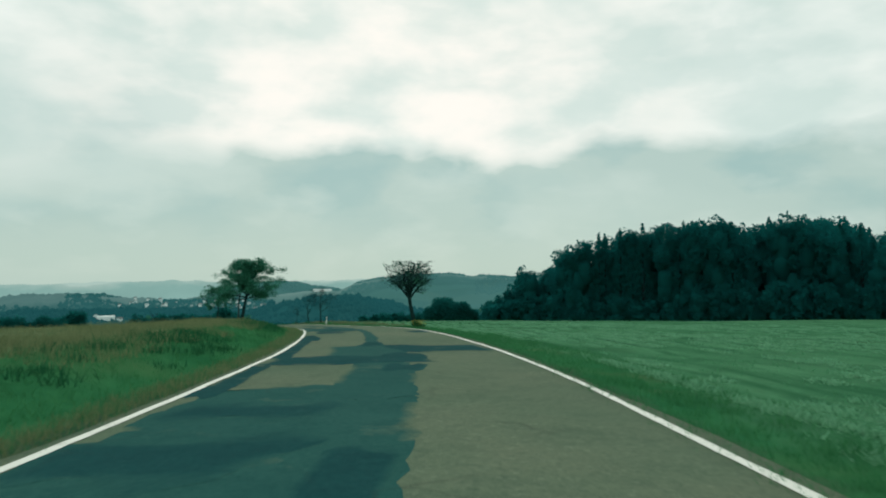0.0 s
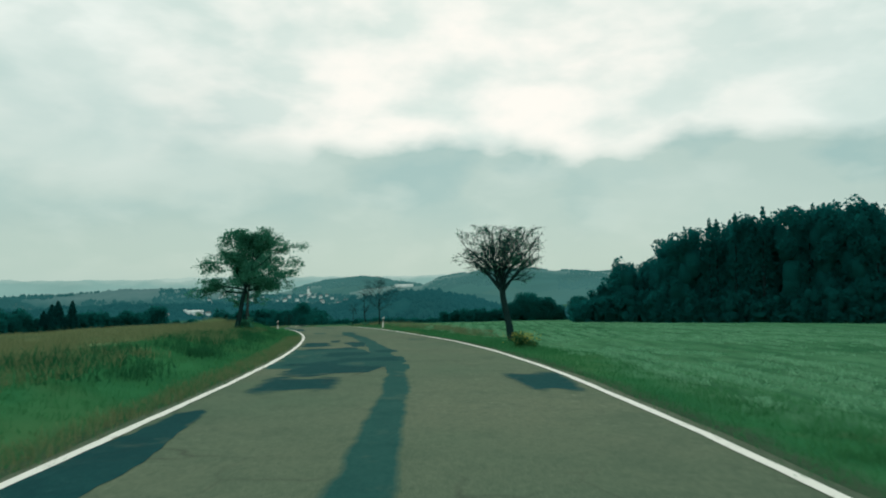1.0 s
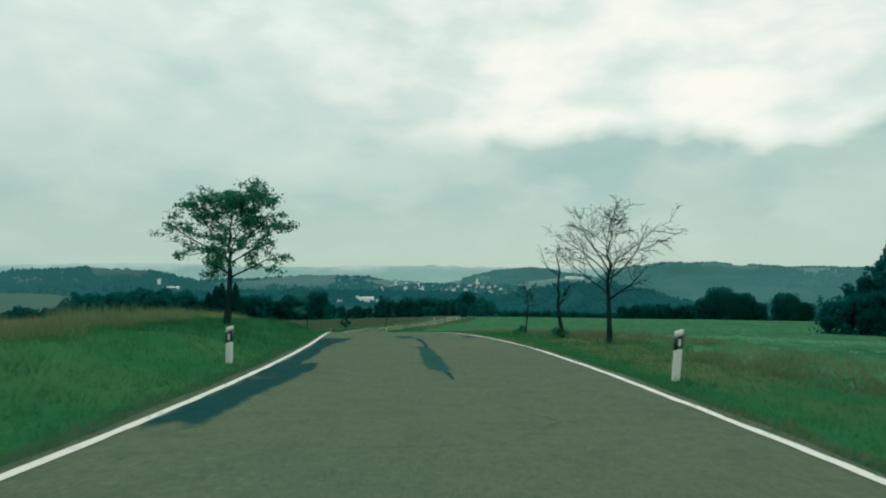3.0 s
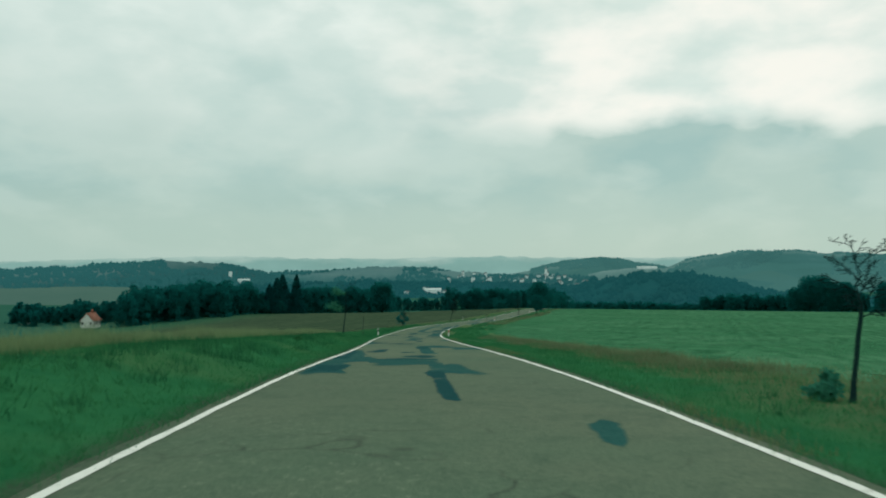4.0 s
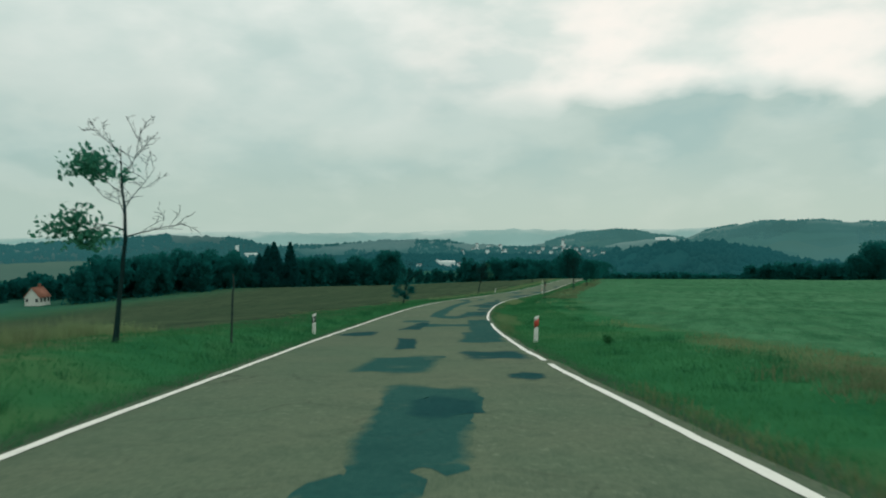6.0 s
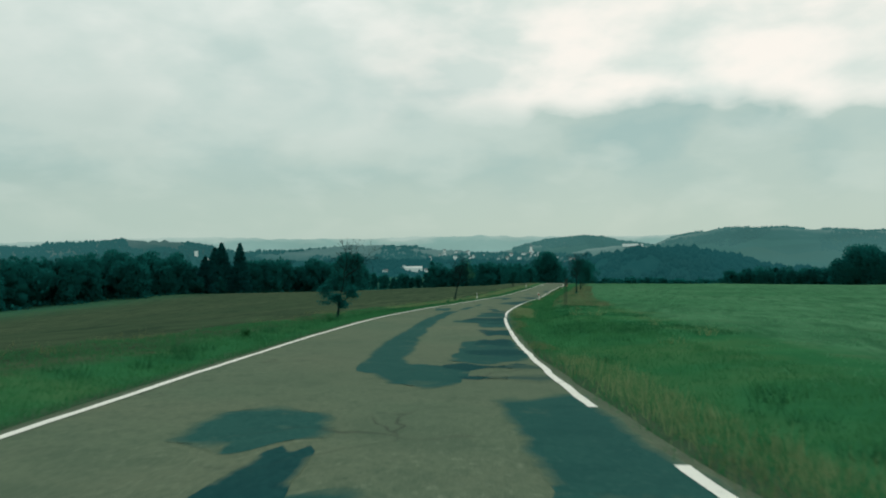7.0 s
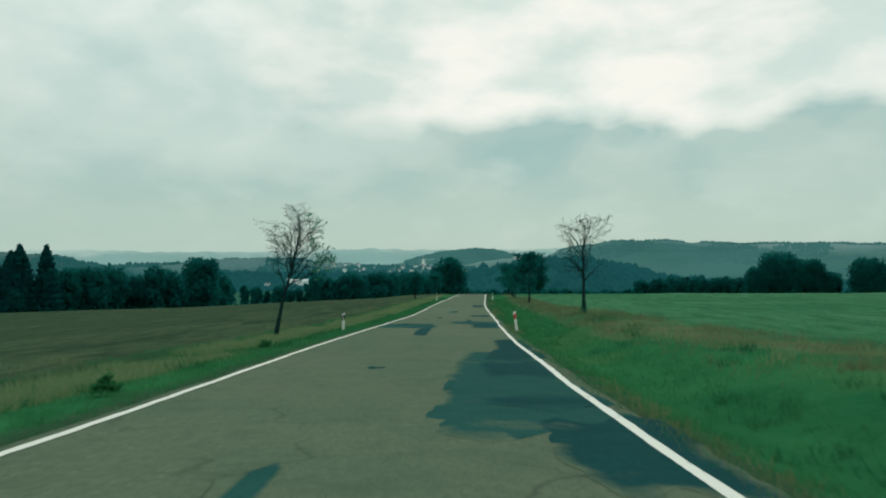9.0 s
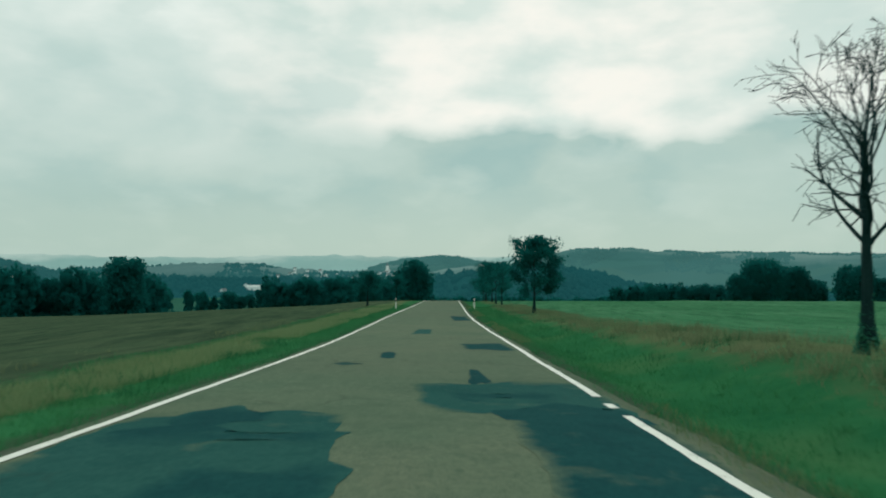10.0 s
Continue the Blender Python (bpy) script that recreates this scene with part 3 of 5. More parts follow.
# bitumen patches: start and end along the road, left and right edge at the start, the same at the end, 1 for a faded one
PATCHES_A = (
    (-10, 11.4, -2.8, 0.3, -2.5, 0.5, 1), (-4, 4, -2.8, -1.5, -2.8, -0.7, 0), (5.4, 7.2, -2.75, -1, -2.75, -0.3, 0),
    (8.3, 9.6, -2.6, -0.8, -2.4, -0.2, 0), (3.6, 6.6, -0.5, 0.2, -0.3, 0.3, 0), (9.8, 16, -0.75, 0.5, -0.75, 0.52, 1), (15.8, 21.5, -0.75, 0.3, -0.7, -0.1, 1),
    (10.3, 15.5, -2.8, -2.3, -2.8, -2.4, 0), (13.7, 15.3, -0.2, 0.7, -0.1, 0.8, 0), (15.5, 17.8, -2.8, 1.15, -2.6, 0.7, 0), (17, 18.7, -0.2, 1, -0.2, 0.7, 0),
    (17.4, 22.3, -1.5, 0.6, -1.6, 0.5, 1), (17.4, 29.3, -2.8, -2.3, -2.8, -2.42, 0), (19, 22.1, 0.45, 2.85, -0.2, 2.7, 0),
    (21.9, 24.1, -0.8, 0.05, -0.62, -0.05, 0), (22.5, 37.5, -0.62, -0.13, -0.3, 0.15, 1),
)
PATCHES_B = (
    (26, 30.9, -2.8, -2.05, -2.8, -2.4, 0), (32.2, 35, 1.75, 2.7, 1.7, 2.8, 0), (32.6, 34.8, -2.4, -0.9, -2.5, -1.1, 0),
    (35.2, 37.2, -2.3, -0.6, -2.1, -0.2, 0), (36.5, 40.2, -2.8, 0.1, -2.8, 0.2, 1), (37.3, 38.4, -2.6, -1.3, -2.6, -1.2, 0),
    (38.2, 39.8, -1.6, 0.25, -1.3, 0.2, 0), (40, 44.2, -2.8, -0.3, -2.8, -0.8, 1), (40.4, 42.2, -1.9, -0.6, -1.6, -0.5, 0),
    (41.7, 43.1, -0.4, 0.15, -0.4, 0.15, 0), (39.8, 62, -0.5, 0, -0.85, -0.1, 1), (43.6, 44.9, -2.4, -0.9, -2.3, -1, 0), (45.3, 48.8, -1.1, -0.6, -1.3, -0.6, 0),
    (46, 49.9, -2.7, -1.6, -2.8, -1.9, 0), (48.2, 49.4, -1.3, -0.5, -1.3, -0.7, 0),
)
PATCHES_C = (
    (49.6, 51.8, -1.7, -1.4, -1.8, -1.3, 0), (50.8, 51.8, 1.4, 2.1, 1.3, 2.2, 1), (58.6, 59.1, -1.6, 0.1, -1.5, 0.1, 0),
    (61.5, 66.5, -0.75, -0.1, -0.5, 0.2, 1), (63, 64.3, -0.4, 0.25, -0.3, 0.3, 0), (64, 66, -2.3, -1.5, -2.2, -1.4, 1),
    (72.5, 79.5, -2.8, -2.2, -2.8, -2, 0), (78, 90.7, -2.8, -2.35, -2.8, -2.3, 0), (76.5, 77.9, 0.25, 0.35, 0.2, 0.3, 0),
    (78, 84.9, -0.1, 0.35, -0.05, 0.35, 1), (84.7, 90, 0.2, 0.32, 0.3, 0.5, 0), (86.5, 90.7, -2.6, -2.2, -2.75, -1.7, 0),
    (90, 92.7, -0.3, 0.4, -0.4, 0.4, 1), (91.3, 92.8, 2.1, 2.5, 2.2, 2.7, 0),
)
PATCHES_D = (
    (95, 96.6, 1.5, 1.8, 1.6, 2.1, 1), (98.4, 104, 0.1, 0.35, -0.1, 0.35, 0), (103.5, 108.2, -2.85, -1.7, -2.85, -2.15, 1), (107.9, 111.6, -2.85, -1.2, -2.8, -1.7, 1), (111, 112.8, -2.8, -1.8, -2.8, -1.9, 1), (112.6, 118, -2.8, -1.9, -2.75, -2.3, 1),
    (103.2, 106.7, -0.05, 1.25, 0.15, 0.95, 1), (104.2, 106.8, -2.8, -2, -2.8, -1.8, 0), (106.2, 109.6, -1.35, 0.4, -1.6, 0.4, 1),
    (109, 109.8, -1.4, 0.45, -1.4, 0.42, 0), (110.2, 112, -0.52, 0.4, -0.59, 0.45, 0), (110, 117, -2.8, -2.2, -2.8, -2.45, 0),
    (113.2, 117, 0, 0.55, 0, 0.55, 1), (114.2, 115.2, -0.75, -0.2, -0.7, -0.2, 0), (115.2, 116.6, -2, -1.2, -2, -1.3, 0), (116.6, 121.5, 0, 0.55, -0.1, 0.5, 1),
    (116.6, 119, -1.9, -1.3, -1.7, -1.2, 0), (118.3, 121.8, 1.3, 2.75, 1.6, 2.85, 1),
)
PATCHES_E = (
    (119.4, 122, -0.1, 0.45, -0.1, 0.5, 0), (121.2, 121.7, 0.75, 1.1, 0.75, 1.1, 0), (121.4, 125.4, -0.1, 1.8, -0.1, 1.5, 1),
    (126.5, 127.3, -1.7, 0.1, -1.5, 0.2, 0), (128.8, 130.7, -0.95, -0.05, -1.25, -0.05, 0), (130.2, 130.8, -1.6, -1.0, -1.4, -1.0, 0), (131.3, 132.1, -1.6, -1.15, -1.65, -1.15, 0),
    (128.6, 135.8, -2.95, -2.45, -2.9, -2.3, 1), (131.1, 133.2, -2.4, -1.75, -2.25, -1.5, 0), (134.3, 135.9, -2.75, -2.1, -2.6, -1.95, 0), (134.3, 135, -0.95, -0.35, -0.9, -0.3, 0), (135.6, 139, 0.25, 0.75, 0.2, 0.75, 0), (137.9, 141.6, 1.95, 2.55, 2.05, 2.75, 1),
    (139.2, 143, -0.6, 0.35, -0.3, 0.5, 1), (143, 148.3, -0.2, 0.8, 0, 1.2, 1), (145.5, 147, 0.3, 1.1, 0.3, 1.2, 0),
    (149, 150, 1.8, 2.4, 1.8, 2.4, 0), (150, 153.5, -0.8, 0.5, -0.6, 0.9, 1),
)
PATCHES_F = (
    (152.5, 155, 1.2, 2.7, 1.2, 2.7, 0), (155.5, 160, -0.3, 0.3, -0.5, 0.1, 0), (158, 163.5, 1.2, 2.8, 1.6, 2.8, 1),
    (161.5, 164, -2.6, -1.3, -2.5, -1.2, 0), (163, 174.4, 1.8, 2.95, 1.7, 2.95, 1), (165, 171.3, -0.9, 0.1, -0.3, 0.15, 0),
    (167.6, 169.8, -0.2, 2, -0.2, 1.9, 1), (171.4, 173.4, -1.3, 0.2, -1.3, 0, 1), (175.2, 178, 0.4, 1.3, -0.4, 1.6, 1), (176, 176.6, 1.3, 2.85, 1.3, 2.85, 0), (177.5, 178.3, 1.2, 2.85, 1.2, 2.85, 0),
    (177.2, 198.6, -0.4, 0.5, -0.62, 0.1, 1), (178.6, 184.2, 1.1, 2.8, 1.5, 2.8, 1),
    (180, 181.6, 1.5, 2.8, 1.4, 2.8, 0), (182.7, 184.8, 1.7, 2.8, 1.9, 2.8, 0),
)
PATCHES_G = (
    (186.3, 189.2, 2, 2.9, 1.8, 2.9, 0), (190.6, 194.4, 2, 3.3, 1.7, 3.3, 1), (193.9, 195.8, 0.7, 3.3, 0.75, 3.2, 1), (194.1, 194.7, 0.8, 2.2, 0.75, 2, 0),
    (195.5, 198.9, 1, 3.2, 1.35, 3.1, 0), (192.8, 194, 2.1, 3.3, 2.3, 3.3, 0), (199.4, 202.4, 1.35, 3, 1.25, 3, 1),
    (200.4, 201.2, 2, 2.8, 2.1, 2.8, 0), (202, 202.8, 1.75, 2.7, 1.8, 2.6, 0), (197.9, 207.3, -0.55, 0.15, -0.75, 0, 1), (202.4, 205.2, 1.5, 3, 1.4, 2.9, 1), (204.9, 205.8, 1.55, 2.85, 1.75, 2.85, 0),
    (206.8, 208.3, 1.85, 2.8, 1.8, 2.6, 0), (208.6, 213, 1.85, 2.35, 1.35, 1.75, 1),
    (208.3, 213.5, -1.65, -0.7, -2.25, -1.1, 1), (210.6, 212.8, 1.3, 1.95, 1.4, 1.8, 0), (210.2, 216.8, -0.32, 0.15, -0.5, 0.08, 1),
    (216.4, 217.7, 0.85, 1.35, 0.9, 1.42, 0), (220.2, 226.4, -0.35, 0.02, -0.6, -0.3, 1), (225.4, 228.6, 2, 3.2, 1.9, 3.2, 0),
    (227.6, 229.2, 0.85, 3, 0.9, 3, 1), (228.5, 232, 0.7, 2.95, 0.9, 2.95, 1),
)
PATCHES_H = (
    (229.4, 230.6, 1.4, 2.9, 1.4, 2.95, 0), (231.5, 239, 0.9, 2.9, 1.3, 2.9, 1), (233, 236, 1.5, 2.9, 1.6, 2.9, 0),
    (234.3, 234.8, -0.6, -0.2, -0.7, -0.2, 0), (236.5, 244.4, 1.75, 3.2, 2.4, 3.2, 0), (246.6, 252.6, -0.55, 0, -0.8, -0.15, 0),
    (252.8, 257.2, -2.8, -0.1, -2.8, -0.5, 1), (253.3, 254.6, -1.6, 0, -1.4, 0, 0), (255.4, 256.2, -2.6, -0.3, -2.6, -0.2, 0),
    (256.4, 257.6, -2.4, -1.2, -2.3, -1.3, 0), (253.1, 258, 1.5, 2.95, 1.3, 2.95, 0), (257.2, 260.6, 0.6, 2.9, 0, 2.9, 1),
    (258.5, 259.4, 0.8, 2.2, 0.7, 2.3, 0), (260.4, 262.8, 1, 1.4, 1.1, 1.3, 0),
)
PATCHES_I = (
    (263.6, 264.1, -1.7, -0.9, -1.8, -1, 0), (265.2, 267.2, -0.9, -0.5, -1, -0.6, 0), (268, 271, 1.2, 2.6, 1.1, 2.5, 0),
    (276, 280, -0.6, 0.2, -0.5, 0.2, 1), (290, 297, 1.3, 2.4, 1.2, 2.3, 0),
)


def patch(s0, s1, l0, r0, l1, r1, faded, seed, layer, on_old=False):
    """A flat irregular repair, laid on the asphalt."""
    n = max(6, int((s1 - s0) / 0.18))
    u = np.linspace(0, 1, n)
    ss = s0 + (s1 - s0) * u
    left, right = l0 + (l1 - l0) * u, r0 + (r1 - r0) * u
    wide = np.maximum(right - left, 0.15)
    amp = np.minimum(0.13, 0.10 * wide + 0.02)
    left = left + amp * ripple(ss, ss * 0, 3.4, seed) + 0.35 * amp * ripple(ss, ss * 0, 0.45, seed + 1)
    right = right + amp * ripple(ss, ss * 0, 3.0, seed + 2) + 0.35 * amp * ripple(ss, ss * 0, 0.4, seed + 3)
    mid = (left + right) / 2
    cap = np.minimum(1, np.minimum(u, 1 - u) * (s1 - s0) / 0.30 + 0.45) ** 0.7
    left, right = np.clip(mid - (mid - left) * cap, -2.95, 2.95), np.clip(mid + (right - mid) * cap, -2.95, 3.30)
    m = 11
    lanes = left[:, None] + (right - left)[:, None] * np.linspace(0, 1, m)[None]
    slant = 0.30 * np.sin(np.linspace(0, 1, m) * 5 + seed)[None] * np.minimum(1, wide)[:, None] * (np.abs(2 * u - 1) ** 4)[:, None] * np.sign(u - 0.5)[:, None]
    v = surface(ss[:, None] + slant, lanes)
    v[..., 2] += (0.0015 if faded else 0.003) + 0.0001 * layer
    k = np.arange(n * m).reshape(n, m)
    f = np.stack([k[:-1, :-1], k[:-1, 1:], k[1:, 1:], k[1:, :-1]], -1).reshape(-1, 4)
    me = mesh_of("asphalt_patch", v.reshape(-1, 3), f, M_PATCH_OLD if faded else M_PATCH_ON if on_old else M_PATCH)
    across_m = np.minimum(np.linspace(0, 1, m), np.linspace(1, 0, m))[None] * (right - left)[:, None]
    along_m = np.minimum(u, 1 - u)[:, None] * (s1 - s0)
    at_s, covered = ss[:, None] + slant, np.zeros(lanes.shape, bool)
    for p in PATCHES:
        if p[:6] != (s0, s1, l0, r0, l1, r1) and not (on_old and p[6] and not faded):
            f = (at_s - p[0]) / (p[1] - p[0])
            lap = 0.35 / (p[1] - p[0])
            covered |= (f > -lap) & (f < 1 + lap) & (lanes > p[2] + (p[4] - p[2]) * f - 0.3) & (lanes < p[3] + (p[5] - p[3]) * f + 0.3)
    rim = me.attributes.new("rim", "FLOAT", "POINT")
    rim.data.foreach_set("value", np.where(covered, 1.0, np.clip(np.minimum(across_m, along_m * 0.5) / np.minimum(0.36, 0.20 * (right - left) + 0.03)[:, None], 0, 1)).astype(np.float32).ravel())
    ob = new("asphalt_patch", me)
    return tagged(ob, "dark bluish bitumen repair patch on brown asphalt", "road patch", "road repair patches", "structure")


PATCHES = PATCHES_A + PATCHES_B + PATCHES_C + PATCHES_D + PATCHES_E + PATCHES_F + PATCHES_G + PATCHES_H + PATCHES_I
for k, row in enumerate(PATCHES):
    sm, dm = (row[0] + row[1]) / 2, (row[2] + row[3] + row[4] + row[5]) / 4
    lies_on = [p for p in PATCHES if p[6] and p[0] < sm < p[1] and min(p[2], p[4]) < dm < max(p[3], p[5])]
    patch(*row, 100 + 5 * k, k % 9, bool(lies_on))


# ---- trees ----
def tubes(chains):
    """Tapered tubes round chains of (points, radii, sides); returns verts and triangles-or-quads split as quads."""
    vs, fs, base = [], [], 0
    for pts, rad, sides in chains:
        pts = np.asarray(pts)
        n = len(pts)
        t = np.gradient(pts, axis=0)
        t /= np.linalg.norm(t, axis=1)[:, None] + 1e-9
        ref = np.where(np.abs(t[:, 2:3]) > 0.9, np.array([[1.0, 0, 0]]), np.array([[0, 0, 1.0]]))
        u = np.cross(t, ref)
        u /= np.linalg.norm(u, axis=1)[:, None] + 1e-9
        v = np.cross(t, u)
        a = np.arange(sides) * 2 * math.pi / sides
        ring = pts[:, None] + np.asarray(rad)[:, None, None] * (np.cos(a)[None, :, None] * u[:, None] + np.sin(a)[None, :, None] * v[:, None])
        vs.append(ring.reshape(-1, 3))
        k = base + np.arange(n * sides).reshape(n, sides)
        nx = np.roll(k, -1, 1)
        fs.append(np.stack([k[:-1], nx[:-1], nx[1:], k[1:]], -1).reshape(-1, 4))
        base += n * sides
    return np.concatenate(vs), np.concatenate(fs)


def grow(rng, height, fork, radius, width, lean=(0, 0), limbs=12, levels=3, rise=(35, 65), twig=1.0, leader=0.95, boughs=None, stout=1.0):
    """Chains of a branching tree with a leading stem; returns (thick chains, twig chains, twig tips)."""
    thick, thin, tips = [], [], []

    def limb(p, way, length, r, level, lift):
        n = 7 - level
        pts, rad = [np.array(p)], [r]
        d = np.array(way, float)
        d /= np.linalg.norm(d)
        for i in range(1, n + 1):
            d = d + rng.normal(0, 0.10 + 0.05 * level, 3) + np.array((0, 0, lift))
            d /= np.linalg.norm(d)
            pts.append(pts[-1] + d * length / n)
            rad.append(max(r * (1 - 0.75 * i / n), 0.0055))
        (thick if level < 2 else thin).append((pts, rad, (7, 6, 4, 3, 3)[level]))
        tips.append((pts[-1], level))
        if level >= levels:
            tips.append((pts[n // 2], level))
            return
        kids = max(2, int(round((0, 7.0, 5.0, 3.4)[min(level, 3)] * twig * rng.uniform(0.8, 1.2))))
        for c in range(kids):
            f = 0.22 + 0.76 * (c + rng.uniform(0, 1)) / kids
            i = min(int(f * n), n - 1)
            q = pts[i] + (pts[i + 1] - pts[i]) * (f * n - i)
            turn = rng.normal(0, 1, 3)
            turn -= turn.dot(d) * d
            turn /= np.linalg.norm(turn)
            limb(q, d * rng.uniform(0.6, 0.95) + turn * rng.uniform(0.5, 0.85), length * rng.uniform(0.34, 0.55) * (1.15 - 0.45 * f), max(rad[i] * rng.uniform(0.40, 0.56), 0.0058), level + 1, lift * 0.6)

    n = 12
    pts, rad = [], []
    top = max(height * leader, fork * 1.08)
    for i in range(n + 1):
        f = i / n
        z = f * top
        over = max(0.0, (z - fork) / max(height - fork, 0.1))
        pts.append(np.array((lean[0] * z / fork * (1 if z < fork else fork / z) + rng.normal(0, 0.007 + 0.05 * over), lean[1] * min(z / fork, 1) + rng.normal(0, 0.007 + 0.05 * over), z - 0.12)))
        rad.append(radius * (1.5 if i == 0 else 1.12 if i == 1 else 1.0 - 0.25 * min(z / fork, 1)) * max(1 - 0.95 * over, 0.10))
    thick.append((pts, rad, 9))
    tips.append((pts[-1], 1))
    stem = np.array(pts)
    for z, a, e, reach, r in boughs or ():
        k = np.interp(z, stem[:, 2], np.arange(n + 1))
        i = min(int(k), n - 1)
        a, e = radians(a), radians(e)
        limb(stem[i] + (stem[i + 1] - stem[i]) * (k - i), (math.cos(a) * math.cos(e), math.sin(a) * math.cos(e), math.sin(e)), reach, r, 1, 0.05 if e > 0.5 else -0.01)
    for c in range(limbs):
        g = (c + rng.uniform(0, 0.8)) / limbs
        hi = max(top * 0.95, fork * 1.05)
        z = fork * 0.92 + (hi - fork * 0.92) * g ** 1.15
        k = np.interp(z, stem[:, 2], np.arange(n + 1))
        i = min(int(k), n - 1)
        q = stem[i] + (stem[i + 1] - stem[i]) * (k - i)
        r = rad[i] + (rad[i + 1] - rad[i]) * (k - i)
        a = c * 2.4 + rng.uniform(-0.45, 0.45)
        e = radians(rise[0] + (rise[1] - rise[0]) * g + rng.normal(0, 6))
        full = math.sqrt(max(1 - ((g - 0.30) / 0.85) ** 2, 0.08))
        reach = width * 0.5 * full * rng.uniform(0.8, 1.1) / max(math.cos(e), 0.4)
        reach = min(reach, (height - z) * 1.05 / max(math.sin(e), 0.25) + 0.3)
        limb(q, (math.cos(a) * math.cos(e), math.sin(a) * math.cos(e), math.sin(e)), reach, max(r * rng.uniform(0.34, 0.50) * stout, 0.010), 1, 0.035)
    return thick, thin, tips


def leaf_cards(rng, centres, size, droop=0.3):
    """Small folded leaves, each of two triangles, scattered round the centres."""
    n = len(centres)
    a = rng.normal(0, 1, (n, 3))
    a[:, 2] -= droop
    a /= np.linalg.norm(a, axis=1)[:, None]
    b = np.cross(a, rng.normal(0, 1, (n, 3)))
    b /= np.linalg.norm(b, axis=1)[:, None]
    sz = size * rng.uniform(0.6, 1.35, (n, 1))
    c = np.asarray(centres)
    v = np.stack([c - a * sz, c + b * sz * 0.52, c + a * sz, c - b * sz * 0.52], 1)
    v[:, 1, 2] += (sz * 0.15)[:, 0]
    return v.reshape(-1, 3), np.arange(n * 4).reshape(n, 4)


def round_tree(name, label, at, height, fork, radius, width, seed, leaves=0, leaf=0.075, where=None, cloud=0.12, bark=None, lean=(0, 0), limbs=12, levels=3, rise=(35, 65),
               group="roadside trees", twig=1.0, turn=0.0, leafmat=None, leader=0.95, clusters=0.7, boughs=None, stout=1.0, top=99.8, shift=0.0, squash=1.0, lift=0.0):
    """A roadside tree: trunk and limbs, twigs, and as many leaf clusters as it still has."""
    rng = np.random.RandomState(seed)
    thick, thin, tips = grow(rng, height, fork, radius, width, lean, limbs, levels, rise, twig, leader, boughs, stout)
    allp = np.concatenate([np.asarray(c[0]) for c in thick + thin])
    k = height / np.percentile(allp[:, 2], top)

    def fit(p):
        p = np.array(p, float)
        p[..., 0] = p[..., 0] * np.where(p[..., 2] > fork, squash, 1.0) + shift * np.clip((p[..., 2] - fork * 0.9) / max(height - fork, 0.5), 0, 0.6)
        up = np.maximum(p[..., 2] - fork, 0)
        p[..., 2] = np.minimum(p[..., 2], fork) + up * (height - fork) / max(height / k - fork, 0.1)
        over = np.maximum(p[..., 2] - height * 0.93, 0)
        p[..., 2] -= over - height * 0.07 * np.tanh(over / (height * 0.07))
        low = np.clip(1.0 - (p[..., 2] - fork) / max(0.55 * (height - fork), 0.1), 0, 1) if lift else 0.0
        p[..., 2] += lift * low * np.clip(np.hypot(p[..., 0], p[..., 1]) / width - 0.15, 0, 0.5)
        return p
    thick = [(fit(p), r, n) for p, r, n in thick]
    thin = [(fit(p), r, n) for p, r, n in thin]
    tree = new(name)
    p = spot(*at)
    tree.matrix_world = pose(p[0], p[1], p[2], 0, 0, turn)
    tagged(tree, label, "tree", group)
    part("trunk", smooth(mesh_of("trunk", *tubes(thick), bark or M_BARK)), tree)
    tagged(part("twig_spray", mesh_of("twig_spray", *tubes(thin), bark or M_BARK), tree, "thin dark twigs"), kind="stuff")
    if leaves:
        tp = fit(np.array([t[0] for t in tips]))
        if where is not None:
            keep = np.array([bool(where(q)) for q in tp])
            tp = tp[keep] if keep.any() else tp[:3]
        tp = tp[rng.permutation(len(tp))[:max(3, int(len(tp) * clusters))]]
        pick = rng.randint(0, len(tp), leaves)
        c = tp[pick] + rng.normal(0, cloud, (leaves, 3)) * (1, 1, 0.6) - (0, 0, cloud * 0.5)
        tagged(part("foliage", mesh_of("foliage", *leaf_cards(rng, c, leaf), leafmat or M_LEAF), tree, "dark green leaves"), kind="stuff")
    return tree


LEAFY = "leafy dark green tree on the grassy road bank"
BARE = "nearly bare dark tree with fine twigs beside the road"

# left side of the road, in driving order
round_tree("rowan_tree", LEAFY, (59.3, -6.1), 4.95, 1.85, 0.125, 4.0, 11, 25000, 0.052, None, 0.14, clusters=0.62, lean=(0.30, 0.1), limbs=16, rise=(22, 68), shift=0.75, squash=0.94, top=99.5, stout=1.1,
           boughs=((1.75, 178, 8, 2.4, 0.05), (1.95, 205, 20, 2.1, 0.05), (2.05, 155, 30, 2.1, 0.045), (2.2, 180, 42, 2.1, 0.045), (2.3, 165, 56, 2.1, 0.045), (1.8, 10, 8, 1.4, 0.03)))
round_tree("thin_tree", "slender grey tree with a broad leafy top on the bank", (66.5, -5.95), 5.3, 1.9, 0.08, 2.7, 12, 10000, 0.05, lambda p: p[2] > 2.6, 0.13, M_BARK_PALE, limbs=13, rise=(42, 68), shift=0.5)
round_tree("rowan_tree", LEAFY, (89.0, -5.65), 4.55, 1.55, 0.10, 3.5, 16, 11500, 0.05, None, 0.10, limbs=14, rise=(20, 66), lean=(0.10, 0.0), clusters=0.34, stout=1.2, shift=-0.1)
